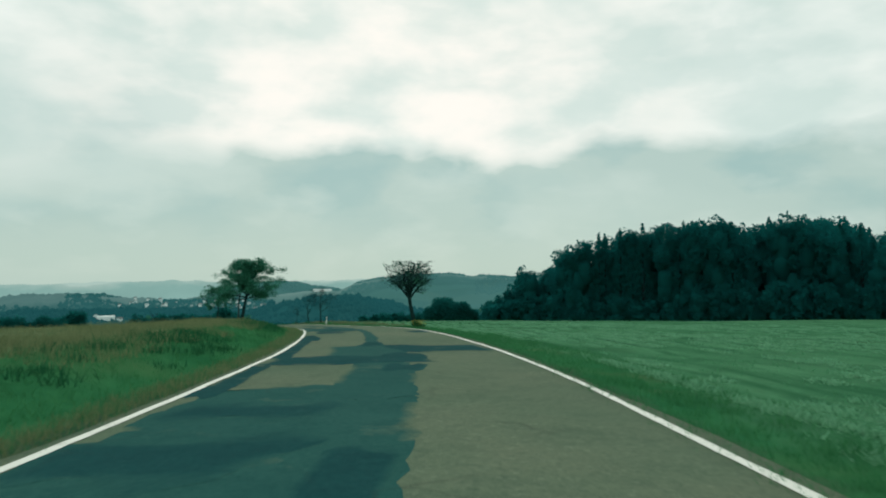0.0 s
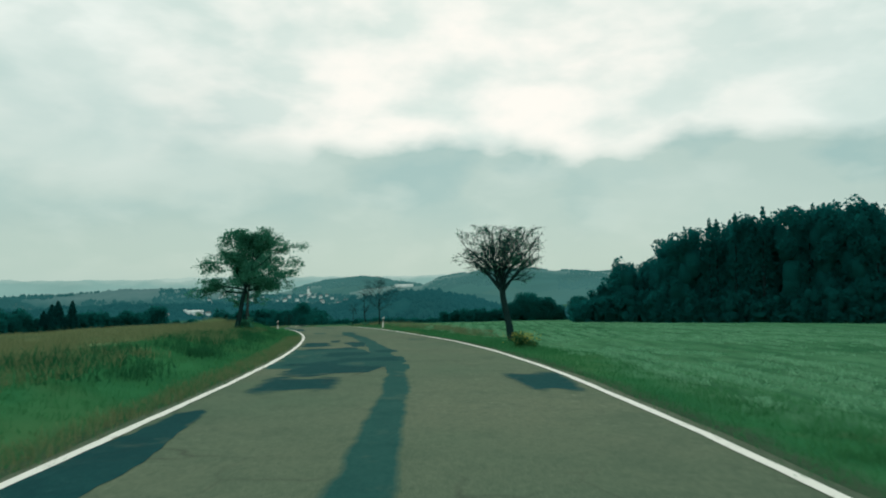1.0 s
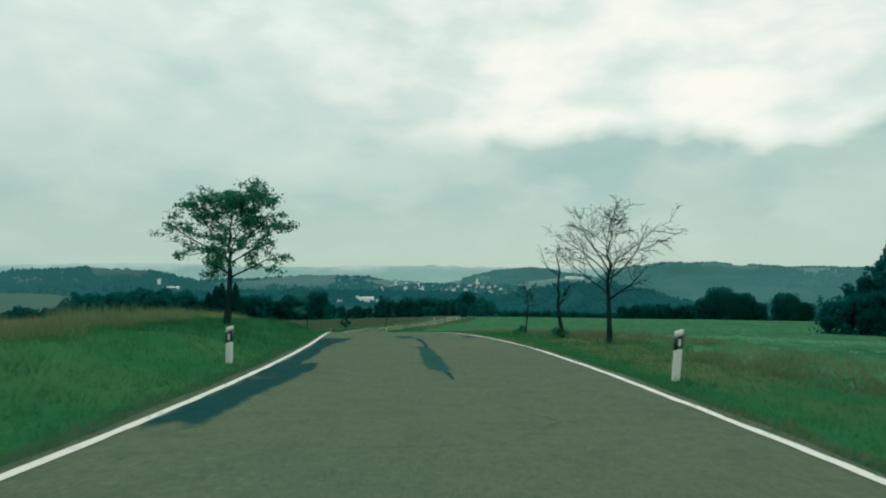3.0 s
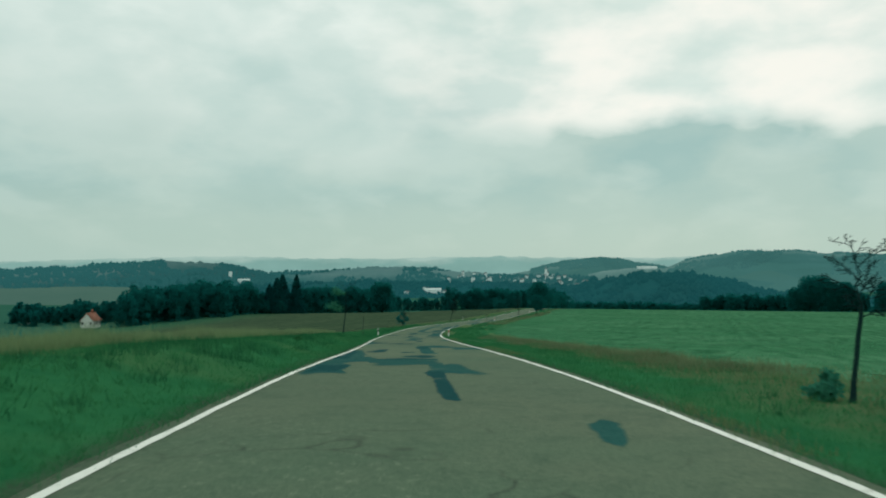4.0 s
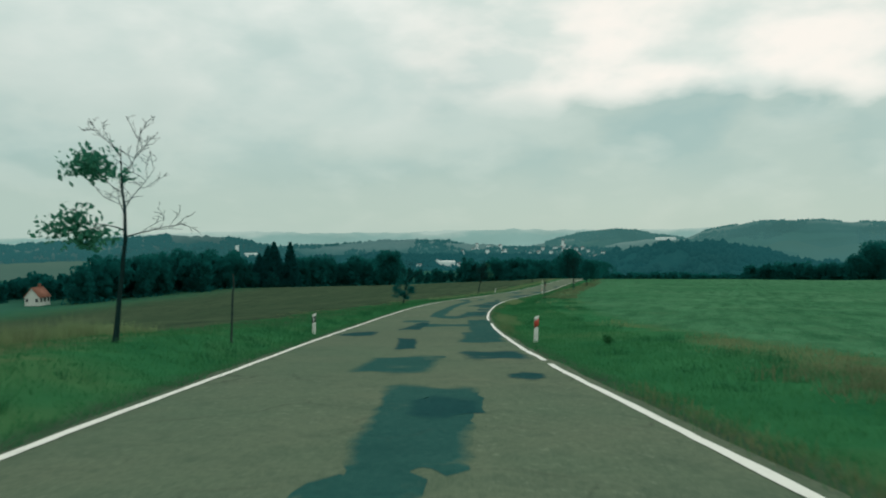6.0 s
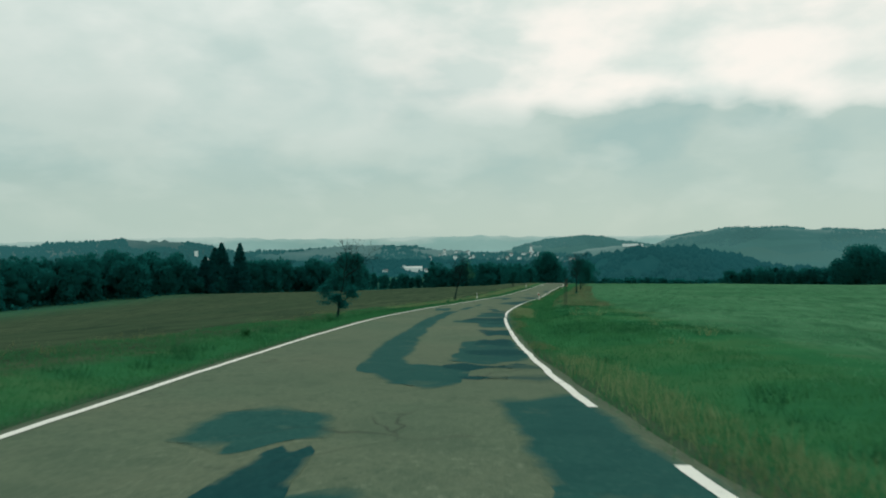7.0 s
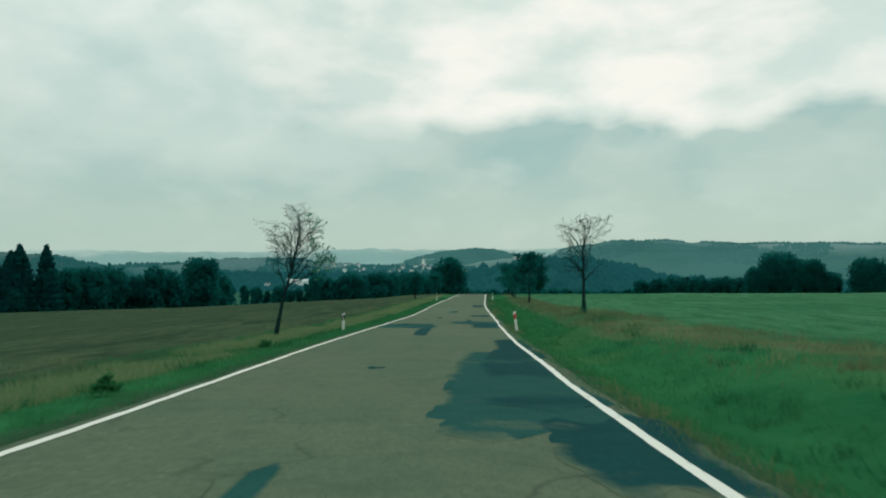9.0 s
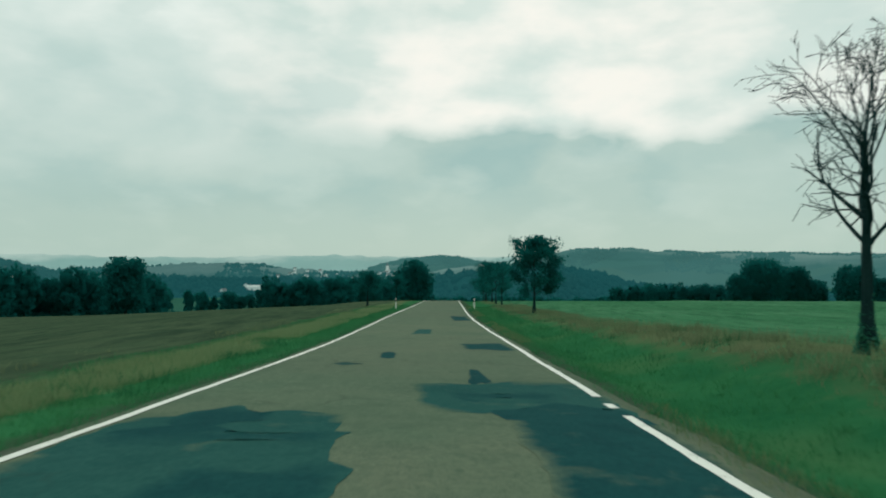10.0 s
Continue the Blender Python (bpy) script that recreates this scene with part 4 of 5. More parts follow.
round_tree("dying_tree", "half dead thin tree with one leafy bough", (153.6, -6.1), 4.8, 2.3, 0.055, 2.4, 21, 1000, 0.075, lambda p: p[0] < -0.1 and p[2] < 4.1, 0.18, limbs=8, lean=(0.25, 0.0), twig=0.75, turn=25, rise=(30, 55))
round_tree("half_dead_tree", "small tree with leafy lower crown and dead bare top", (202.0, -5.8), 4.15, 0.85, 0.062, 0.5, 24, 4200, 0.05, lambda p: p[2] < (2.45 if p[0] < 0.25 else 1.9) and p[0] < 1.0, 0.13, limbs=0, lean=(0.16, 0.0), shift=0.7, clusters=0.5, twig=0.8, leafmat=M_LEAF_DARK,
           boughs=((0.70, 178, 12, 1.35, 0.026), (0.80, 15, 30, 0.95, 0.022), (0.85, 100, 20, 0.55, 0.018), (0.95, 255, 25, 0.5, 0.018), (1.05, 190, 40, 1.2, 0.02), (1.1, 345, 22, 0.9, 0.018), (1.25, 150, 58, 1.0, 0.018),
                   (1.35, 20, 62, 0.8, 0.016), (1.5, 195, 66, 1.0, 0.018), (1.9, 8, 46, 2.05, 0.03), (2.05, 15, 24, 1.6, 0.02), (2.2, 10, 38, 1.45, 0.018), (2.25, 185, 40, 1.1, 0.016), (2.45, 170, 20, 0.8, 0.012), (2.7, 10, 55, 0.9, 0.014), (2.9, 190, 62, 0.8, 0.012)))
round_tree("sparse_tree", "thin bare tree with a few leaf clusters beside the road", (249.6, -6.3), 5.45, 1.9, 0.085, 2.4, 34, 460, 0.055, lambda p: p[0] > 1.75 and p[2] > 2.0, 0.07, limbs=6, twig=1.05, lean=(0.34, 0.1), shift=1.0, squash=1.1, rise=(62, 80), clusters=0.6,
           boughs=((1.85, 165, 66, 2.3, 0.034), (2.05, 5, 50, 1.8, 0.03), (2.15, 95, 62, 2.0, 0.03), (2.3, 200, 70, 2.3, 0.03), (2.45, 350, 58, 2.0, 0.03), (2.55, 270, 62, 1.9, 0.028), (2.75, 175, 74, 2.1, 0.028),
                   (2.95, 15, 56, 1.7, 0.024), (3.2, 150, 70, 1.7, 0.02), (3.4, 340, 62, 1.5, 0.02), (3.7, 185, 76, 1.4, 0.018), (3.9, 20, 62, 1.2, 0.016), (1.75, 355, 18, 1.5, 0.018), (2.6, 5, 30, 1.6, 0.018)))
# right side
round_tree("old_fruit_tree", "old broad crowned fruit tree with dense bare twigs", (50.8, 5.6), 4.75, 2.15, 0.16, 3.6, 44, 3200, 0.034, None, 0.09, limbs=17, levels=4, rise=(54, 70), lean=(-0.42, 0.0), twig=1.1, leader=0.66, stout=1.35, lift=0.9,
           top=97.5, clusters=0.8, squash=0.95, shift=-0.1, boughs=((2.05, 172, 54, 2.5, 0.075), (2.1, 185, 64, 2.5, 0.07), (2.15, 15, 54, 2.4, 0.075), (2.2, 350, 66, 2.4, 0.06)))
round_tree("bare_tree", BARE, (87.1, 5.95), 4.4, 1.4, 0.085, 3.3, 43, limbs=16, rise=(36, 66), lean=(-0.06, 0.0), twig=1.1, stout=1.3)
round_tree("dead_tree", "dead forked tree with broken crown beside the field", (91.6, 5.8), 3.45, 1.15, 0.085, 0.8, 46, limbs=4, rise=(30, 60), twig=0.55, lean=(-0.2, 0.0), boughs=((1.1, 5, 52, 1.0, 0.045), (2.2, 178, 12, 1.15, 0.026), (2.75, 10, 20, 0.55, 0.014), (2.95, 185, 15, 0.5, 0.012)))
round_tree("dead_sapling", "dead leaning sapling in a leafy bush", (98.6, 6.1), 2.5, 1.35, 0.042, 0.8, 47, limbs=9, rise=(35, 70), levels=3, twig=0.9, lean=(0.12, 0.0))
round_tree("bare_tree", BARE, (260.6, 7.45), 5.5, 1.75, 0.105, 3.0, 51, limbs=18, rise=(46, 74), twig=0.95, stout=1.25, squash=0.85, leader=0.98)
round_tree("leafy_tree", LEAFY, (303.8, 7.6), 5.8, 1.4, 0.12, 3.9, 52, 10000, 0.10, None, 0.22, limbs=14, rise=(20, 65), leafmat=M_LEAF_DARK)
round_tree("thin_tree", "slender tree with a thin crown by the road", (330.0, 7.0), 4.6, 1.5, 0.09, 2.6, 53, 900, 0.10, None, 0.2, limbs=10, leafmat=M_LEAF_DARK)
for k, (s, d, h, cw) in enumerate(((344.0, 7.2, 5.6, 4.2), (356.0, 7.4, 6.0, 4.6), (372.0, 7.2, 5.4, 4.2), (392.0, 7.5, 5.8, 4.4), (418.0, 7.0, 6.0, 5.0), (330.0, -8.0, 4.0, 3.0), (382.0, -9.0, 4.6, 3.4))):
    round_tree("avenue_tree", "leafy roadside tree along the far road", (s, d), h, 1.5, 0.12, cw, 60 + k, 2600, 0.13, None, 0.26, limbs=11, levels=2, rise=(20, 65), leafmat=M_LEAF_DARK)


def bush(name, label, at, size, seed, mat, count=900, leaf=0.06, group=""):
    rng = np.random.RandomState(seed)
    lumps = rng.normal(0, 0.34, (9, 3)) * size
    lumps[:, 2] = np.abs(lumps[:, 2]) * 0.9 + 0.12
    c = lumps[rng.randint(0, 9, count)] + rng.normal(0, 0.2, (count, 3)) * size * (1, 1, 0.7)
    c[:, 2] = np.abs(c[:, 2])
    ob = new(name, mesh_of(name, *leaf_cards(rng, c, leaf), mat))
    p = spot(*at)
    ob.matrix_world = pose(p[0], p[1], p[2] - 0.03)
    return tagged(ob, label, "bush", group)


shrub = bush("yellow_bush", "low bush with small yellow flowers on the verge", (44.2, 4.25), 0.52, 71, M_BUSHLEAF, 1700, 0.04)
rng = np.random.RandomState(72)
bloom = rng.normal(0, 0.17, (420, 3)) * (1.3, 1.3, 0.5) + (0, 0, 0.38)
bloom[:, 2] = np.abs(bloom[:, 2])
tagged(part("blossom", mesh_of("blossom", *leaf_cards(rng, bloom, 0.024), M_YELLOW), shrub, "small yellow flower heads"), kind="stuff")
bush("green_bush", "dark leafy bush round a dead sapling", (99.0, 5.9), 0.36, 73, M_LEAF, 520, 0.055)
bush("green_bush", "dark leafy bush at a tree base", (91.6, 5.7), 0.4, 74, M_LEAF, 600, 0.05)
rng = np.random.RandomState(75)
up = rng.uniform(0, 1, 800) ** 1.4
ang = rng.uniform(0, 6.283, 800)
cone = np.stack([np.cos(ang) * (0.13 * (1 - up) ** 1.5 + 0.05), np.sin(ang) * (0.13 * (1 - up) ** 1.5 + 0.05), up * 0.9], 1) * rng.uniform(0.8, 1.1, (800, 1))
ivy = new("ivy", mesh_of("ivy", *leaf_cards(rng, cone, 0.055), M_LEAF))
ivy.matrix_world = pose(*spot(260.6, 7.45))
tagged(ivy, "dark ivy climbing the foot of a bare tree", "climbing plant")
bush("green_bush", "low leafy growth at the foot of a rowan", (59.4, -5.9), 0.6, 76, M_LEAF, 800, 0.06)
for k, (s, d) in enumerate(((231.0, -3.9), (241.0, -4.2), (196.0, -4.6), (186.0, -4.8), (158.0, 5.5), (120.0, -5.2))):
    tagged(bush("weed_clump", "clump of leafy weeds on the grass verge", (s, d), 0.20, 80 + k, M_BLADE, 420, 0.04), kind="stuff")


# ---- roadside furniture ----
def delineator(at, lean=0.0, turn=0.0, reflector=M_SILVER, tall=1.0):
    """White marker post with a slanted dark band and a reflector."""
    p = spot(*at)
    ob = new("marker_post")
    ob.matrix_world = pose(p[0], p[1], p[2], 0, lean, turn)
    tagged(ob, "white plastic road marker post with dark band in grass", "marker post", "road marker posts")
    part("shaft", box_mesh("shaft", M_PLASTIC, -0.06, 0.06, -0.05, 0.05, -0.25, tall - 0.32, taper=0.97, bevel=0.015), ob)
    v, f = box_arrays(-0.061, 0.061, -0.051, 0.051, tall - 0.325, tall - 0.12)
    v[:, 2] += np.where(v[:, 0] > 0, 0.05, -0.02)
    part("band", mesh_of("band", v, f, M_BLACK if reflector is M_SILVER else M_RED), ob, "slanted dark band" if reflector is M_SILVER else "slanted red band")
    v, f = box_arrays(-0.058, 0.058, -0.048, 0.048, tall - 0.13, tall)
    v[:4, 2] += np.where(v[:4, 0] > 0, 0.05, -0.02)
    v[4:, 2] += np.where(v[4:, 0] > 0, 0.0, -0.04)
    part("cap", mesh_of("cap", v, f, M_PLASTIC), ob)
    part("reflector", box_mesh("reflector", reflector, -0.022, 0.022, -0.060, -0.052, tall - 0.27, tall - 0.16, bevel=0.002), ob, "small reflector")
    return ob


delineator((79.8, -3.75), 0, 22, M_SILVER, 0.72)
delineator((77.4, 3.95), 4, 22, M_SILVER, 0.85)
delineator((163.6, -3.65), 0, 27, M_SILVER, 0.72)
delineator((158.8, 3.55), 2, 27, M_RED, 0.76)
delineator((252.2, -4.05), 0, 14, M_SILVER, 0.74)
delineator((251.4, 3.45), -8, 14, M_RED, 0.85)
delineator((320.0, 3.6), 0, 14)
delineator((318.0, -3.9), 0, 14)


def stake(at, tall, r, label, lean=(0.0, 0.0), seed=1):
    p = spot(*at)
    rng = np.random.RandomState(seed)
    pts = [np.array((lean[0] * f + rng.normal(0, 0.012), lean[1] * f + rng.normal(0, 0.012), f * tall - 0.2)) for f in np.linspace(0, 1, 8)]
    ob = new("wooden_stake", smooth(mesh_of("wooden_stake", *tubes([(pts, np.linspace(r, r * 0.7, 8), 7)]), M_BARK_PALE)))
    ob.matrix_world = pose(*p)
    return tagged(ob, label, "stake")


stake((157.0, -4.6), 2.0, 0.032, "bare weathered wooden stake at the field edge", (0.08, 0.0), 3)


def field_sign(at, turn):
    """Two splayed stakes that carry a weathered board with a rusty plate."""
    sign = new("field_sign")
    p = spot(*at)
    sign.matrix_world = pose(p[0], p[1], p[2], 0, 2, turn)
    tagged(sign, "two weathered stakes carrying a grey board with a rusty plate", "sign")
    for k, side in enumerate((-1, 1)):
        rng = np.random.RandomState(70 + k)
        pts = [np.array((side * (0.085 - 0.05 * f) + rng.normal(0, 0.006), rng.normal(0, 0.006), f * 1.75 - 0.2)) for f in np.linspace(0, 1, 8)]
        part("stake", smooth(mesh_of("stake", *tubes([(pts, np.linspace(0.026, 0.02, 8), 7)]), M_BARK_PALE)), sign)
    part("board", box_mesh("board", M_BARK_PALE, -0.10, 0.09, -0.055, -0.035, 1.42, 1.84, bevel=0.006), sign, "grey weathered board")
    part("plate", box_mesh("plate", M_TILE, 0.0, 0.11, -0.070, -0.056, 1.38, 1.49, bevel=0.005), sign, "rusty reddish plate")


field_sign((215.0, 6.3), 18)


# ---- woods and single trees in the middle distance ----
def crown_points(rng, height, width, kind):
    """Leaf clump places of one far tree, with its foot at the origin."""
    if kind == "spruce":
        n = int(46 * height)
        f = rng.uniform(0, 1, n) ** 0.72
        z = height * (1 - f)
        tier = 1 - 0.35 * ((f * 11) % 1.0)
        r = width / 2 * f ** 0.72 * tier * rng.uniform(0.65, 1.05, n)
        a = rng.uniform(0, 6.283, n)
        return np.stack([r * np.cos(a), r * np.sin(a), np.maximum(z, 0.2)], 1)
    lumps = 16
    ph = rng.uniform(0, 6.283, lumps)
    zz = rng.uniform(0.16, 0.86, lumps)
    rr = width * 0.36 * np.sqrt(np.clip(1 - ((zz - 0.45) / 0.55) ** 2, 0.05, 1)) * rng.uniform(0.5, 1.1, lumps)
    lc = np.stack([rr * np.cos(ph), rr * np.sin(ph), zz * height], 1)
    n = int(64 * height)
    d = rng.normal(0, 1, (n, 3))
    d /= np.linalg.norm(d, axis=1)[:, None]
    lump_r = width * rng.uniform(0.15, 0.24, lumps)
    pick = rng.randint(0, lumps, n)
    c = lc[pick] + d * lump_r[pick][:, None] * rng.uniform(0.6, 1.0, (n, 1))
    c[:, 2] = np.clip(c[:, 2], 0.3, None)
    return c * np.array((1, 1, height / max(c[:, 2].max(), 1)))


ICO = bmesh.new()
bmesh.ops.create_icosphere(ICO, subdivisions=2, radius=1.0)
ICO_V, ICO_F = np.array([v.co for v in ICO.verts]), np.array([[v.index for v in f.verts] for f in ICO.faces])
ICO.free()


def cores(rng, height, width, count):
    """Lumps of dense inner foliage of a broadleaf crown, in triangles."""
    vs, fs = [], []
    for k in range(count):
        z = height * (0.18 + 0.60 * (k + 0.5) / count)
        r = width * 0.42 * math.sqrt(max(1 - ((z / height - 0.45) / 0.6) ** 2, 0.1))
        a = rng.uniform(0, 6.283)
        o = np.array((math.cos(a), math.sin(a), 0)) * r * 0.35
        v = ICO_V * rng.uniform(0.75, 1.2, (len(ICO_V), 1)) * (r * 0.50, r * 0.50, height * 0.125) + o + (0, 0, z)
        vs.append(v)
        fs.append(ICO_F + k * len(ICO_V))
    return np.concatenate(vs), np.concatenate(fs)


def far_tree(name, label, x, y, height, width, kind="round", seed=1, mat=None, leaf=0.55, count=2, z=None):
    rng = np.random.RandomState(seed)
    base = ground_at(x, y) if z is None else (x, y, z)
    pts = np.concatenate([crown_points(rng, height, width, kind) for _ in range(count)])
    ob = new(name)
    ob.matrix_world = pose(x, y, base[2] - 0.1)
    tagged(ob, label, "tree", "trees by the fields")
    trunk = [([np.array((0, 0, f * height * 0.8 - 0.3)) for f in np.linspace(0, 1, 6)], np.linspace(0.028, 0.006, 6) * height, 7)]
    part("trunk", mesh_of("trunk", *tubes(trunk), M_BARK), ob)
    crown = part("crown", mesh_of("crown", *leaf_cards(rng, pts, leaf, 0.5), mat or M_LEAF_DARK), ob)
    if kind == "round":
        part("inner_foliage", smooth(mesh_of("inner_foliage", *cores(rng, height, width, 9), mat or M_LEAF_DARK)), crown)
    else:
        cone = [([np.array((0, 0, f * height * 0.9 + 0.3)) for f in np.linspace(0, 1, 10)], width * 0.27 * (1 - np.linspace(0, 0.98, 10)) ** 0.8 * rng.uniform(0.8, 1.1, 10), 9)]
        part("inner_foliage", mesh_of("inner_foliage", *tubes(cone), mat or M_LEAF_DARK), crown)
    return ob


def wood(name, label, trees, seed, leaf=0.6, density=1.0, mat=M_LEAF_DARK):
    """Many far trees that nobody could count, as one object. trees: (x, y, height, width, kind)."""
    rng = np.random.RandomState(seed)
    cv, trunks, iv, inf, n0 = [], [], [], [], 0
    for x, y, h, wd, kind in trees:
        b = ground_at(x, y)
        c = crown_points(rng, h, wd, kind)
        if density < 1:
            c = c[rng.uniform(0, 1, len(c)) < density]
        low = rng.normal(0, 1, (int(30 * wd / 4), 3)) * (wd * 0.3, wd * 0.3, h * 0.07)
        low[:, 2] = np.abs(low[:, 2])
        cv += [c + b, low + b]
        if kind == "round":
            v, f = cores(rng, h, wd, 8)
            iv.append(v + b)
            inf.append(f + n0)
            n0 += len(v)
        trunks.append(([b + np.array((0, 0, f * h * 0.75 - 0.3)) for f in (0, 0.5, 1)], (0.022 * h, 0.016 * h, 0.005 * h), 5))
    ob = new(name)
    tagged(ob, label, "woodland", kind="stuff")
    part("crowns", mesh_of("crowns", *leaf_cards(rng, np.concatenate(cv), leaf, 0.5), mat), ob)
    part("trunks", mesh_of("trunks", *tubes(trunks), M_BARK), ob)
    part("inner_foliage", smooth(mesh_of("inner_foliage", np.concatenate(iv), np.concatenate(inf), mat)), ob)
    return ob


# dense wood across the crop field
rng = np.random.RandomState(5)
trees = []


def canopy(u):
    """Height above the datum of the wood's top along its front edge."""
    return np.interp(u, (-0.05, 0.0, 0.03, 0.10, 0.20, 0.30, 0.44, 0.60, 0.68, 0.76, 0.84, 1.0), (-10, -5, 3.0, 7.5, 13.0, 17.0, 18.5, 19.0, 19.0, 15.5, 10.0, 6.5))


for k in range(360):
    u = rng.uniform(0, 1)
    depth = rng.uniform(0, 1) ** 1.3
    x, y = 16 + 112 * u + depth * 45, 250 - 92 * u + depth * 62
    g = ground_at(x, y)[2]
    h = max(canopy(u) * (1 + 0.10 * depth) - g + rng.uniform(-3.0, 0.6) - 2.0 * depth, 5.0)
    kind = "spruce" if rng.uniform() < (0.30 if u > 0.1 else 0.08) else "round"
    trees.append((x, y, h, min(h * (0.34 if kind == "spruce" else 0.50), 11.5), kind))
for k in range(70):
    u = k / 70
    trees.append((15 + 112 * u + rng.normal(0, 1), 248 - 92 * u + rng.normal(0, 1), rng.uniform(6, 12), rng.uniform(6, 8), "round"))
wood("mixed_wood", "dense dark mixed wood beyond the crop field", trees, 6, 0.50, 1.0, M_WOOD_LEAF)


def line_of(bear0, dist0, bear1, dist1, n, h0, h1, seed, kind="round", deep=14.0, ratio=0.7):
    """Trees along a line given by bearing and distance from a point on the road."""
    rng = np.random.RandomState(seed)
    out = []
    for k in range(n):
        f = (k + rng.uniform(0, 1)) / n
        b, dd = bear0 + (bear1 - bear0) * f, dist0 + (dist1 - dist0) * f + rng.uniform(0, deep)
        p = bearing(b) * dd
        h = rng.uniform(h0, h1)
        out.append((EYE[0] + p.x, EYE[1] + p.y, h, h * ratio * rng.uniform(0.85, 1.2), kind))
    return out


EYE = (-32.06, 106.28, -4.3)
wood("field_wood", "dark broadleaf wood below the ploughed field", line_of(50.8, 285, 41.0, 330, 52, 9, 17, 11, deep=40) + line_of(58, 300, 50, 310, 40, 5, 9, 12, deep=30), 13, 0.7)
wood("field_hedge", "dark hedge of trees behind the ploughed field", line_of(37.6, 345, 29.5, 385, 36, 9, 14.5, 14, deep=25) + line_of(41, 335, 37.5, 340, 14, 6, 11, 15, deep=20), 16, 0.7)
wood("valley_hedge", "dark trees where the road meets the valley", line_of(25.2, 470, 15.5, 520, 40, 11, 17, 17, deep=50) + line_of(29.2, 480, 25.2, 520, 10, 7, 11, 18, deep=30), 19, 0.75)
wood("field_end_hedge", "row of dark trees at the end of the crop field", line_of(15.0, 560, -9.0, 640, 130, 3, 7, 20, deep=50, ratio=1.3) + line_of(4.8, 520, -1.8, 540, 26, 8, 13, 22, deep=25, ratio=0.8), 21, 0.75)
for k, (x, y, h, wd) in enumerate(((-244.5, 372.0, 19.0, 14.0), (-248.5, 373.0, 18.0, 14.0), (-239.5, 376.5, 19.5, 10.5), (-252.5, 372.0, 14.5, 12.0))):
    far_tree("spruce_tree", "tall dark pointed spruce above the hedge", x, y, h, wd, "spruce", 130 + k, M_NEEDLE, 0.6, 3)
far_tree("round_oak", "big dark rounded oak behind the ploughed field", -207.0, 404.0, 15.5, 12.5, "round", 140, None, 0.6, 5)
far_tree("round_oak", "big dark rounded tree beside the far road", -142.0, 459.0, 14.5, 13.0, "round", 141, None, 0.6, 5)
far_tree("round_oak", "dark rounded tree beside the far road", -158.0, 462.0, 10.5, 9.5, "round", 142, None, 0.55, 4)
for k, (x, y, h, wd) in enumerate(((-15.0, 618.0, 15.5, 15.0), (-4.0, 622.0, 24.0, 25.0), (10.0, 626.0, 19.5, 18.0), (20.0, 626.0, 13.0, 14.0), (38.0, 622.0, 20.0, 20.0), (50.0, 626.0, 13.5, 14.0), (66.0, 610.0, 10.0, 15.0), (86.0, 610.0, 12.0, 14.0))):
    far_tree("field_oak", "broad dark oak in a clump at the field end", x, y, h, wd, "round", 150 + k, None, 0.8, 6)


# ---- houses ----
def gable_house(name, label, x, y, z, wide, deep, eaves, ridge, turn, wall, roof, windows=0, chimney=False, group="", sink=0.6):
    ob = new(name)
    ob.matrix_world = pose(x, y, z, 0, 0, turn)
    tagged(ob, label, "house", group)
    a, b = wide / 2, deep / 2
    v = [(-a, -b, -sink), (a, -b, -sink), (a, b, -sink), (-a, b, -sink), (-a, -b, eaves), (a, -b, eaves), (a, b, eaves), (-a, b, eaves), (-a, 0, ridge), (a, 0, ridge)]
    me = bpy.data.meshes.new("wall")
    me.from_pydata(v, [], [(0, 1, 5, 4), (2, 3, 7, 6), (1, 2, 6, 9, 5), (3, 0, 4, 8, 7), (3, 2, 1, 0)])
    me.materials.append(wall)
    part("wall", me, ob)
    o, t = 0.35, 0.22
    k = (ridge - eaves) / b
    for sgn in (-1, 1):
        y1, z1 = sgn * (b + o), eaves - o * k
        q = np.array([(-a - o, y1, z1), (a + o, y1, z1), (a + o, 0, ridge), (-a - o, 0, ridge)])
        q = np.concatenate([q + (0, 0, 0.03), q + (0, 0, t)])
        part("roof_slope", mesh_of("roof_slope", q, [(3, 2, 1, 0), (4, 5, 6, 7), (0, 1, 5, 4), (1, 2, 6, 5), (2, 3, 7, 6), (3, 0, 4, 7)], roof), ob)
    for i in range(windows):
        wx = -a + wide * (i + 0.5) / windows
        win = part("window", box_mesh("window", M_WALL, wx - 0.6, wx + 0.6, -b - 0.06, -b + 0.02, 1.1, 2.5, bevel=0.02), ob, "framed dark window")
        part("pane", box_mesh("pane", M_GLASS, wx - 0.5, wx + 0.5, -b - 0.075, -b - 0.062, 1.2, 2.4), win)
    if windows:
        for wy in (-1.6, 1.6):
            win = part("window", box_mesh("window", M_WALL, -a - 0.06, -a + 0.02, wy - 0.5, wy + 0.5, 1.1, 2.4, bevel=0.02), ob, "framed dark window")
            part("pane", box_mesh("pane", M_GLASS, -a - 0.075, -a - 0.062, wy - 0.42, wy + 0.42, 1.2, 2.3), win)
    if chimney:
        part("chimney", box_mesh("chimney", roof, a * 0.3, a * 0.3 + 0.7, -0.35, 0.35, ridge - 0.5, ridge + 1.2, bevel=0.03), ob)
    return ob


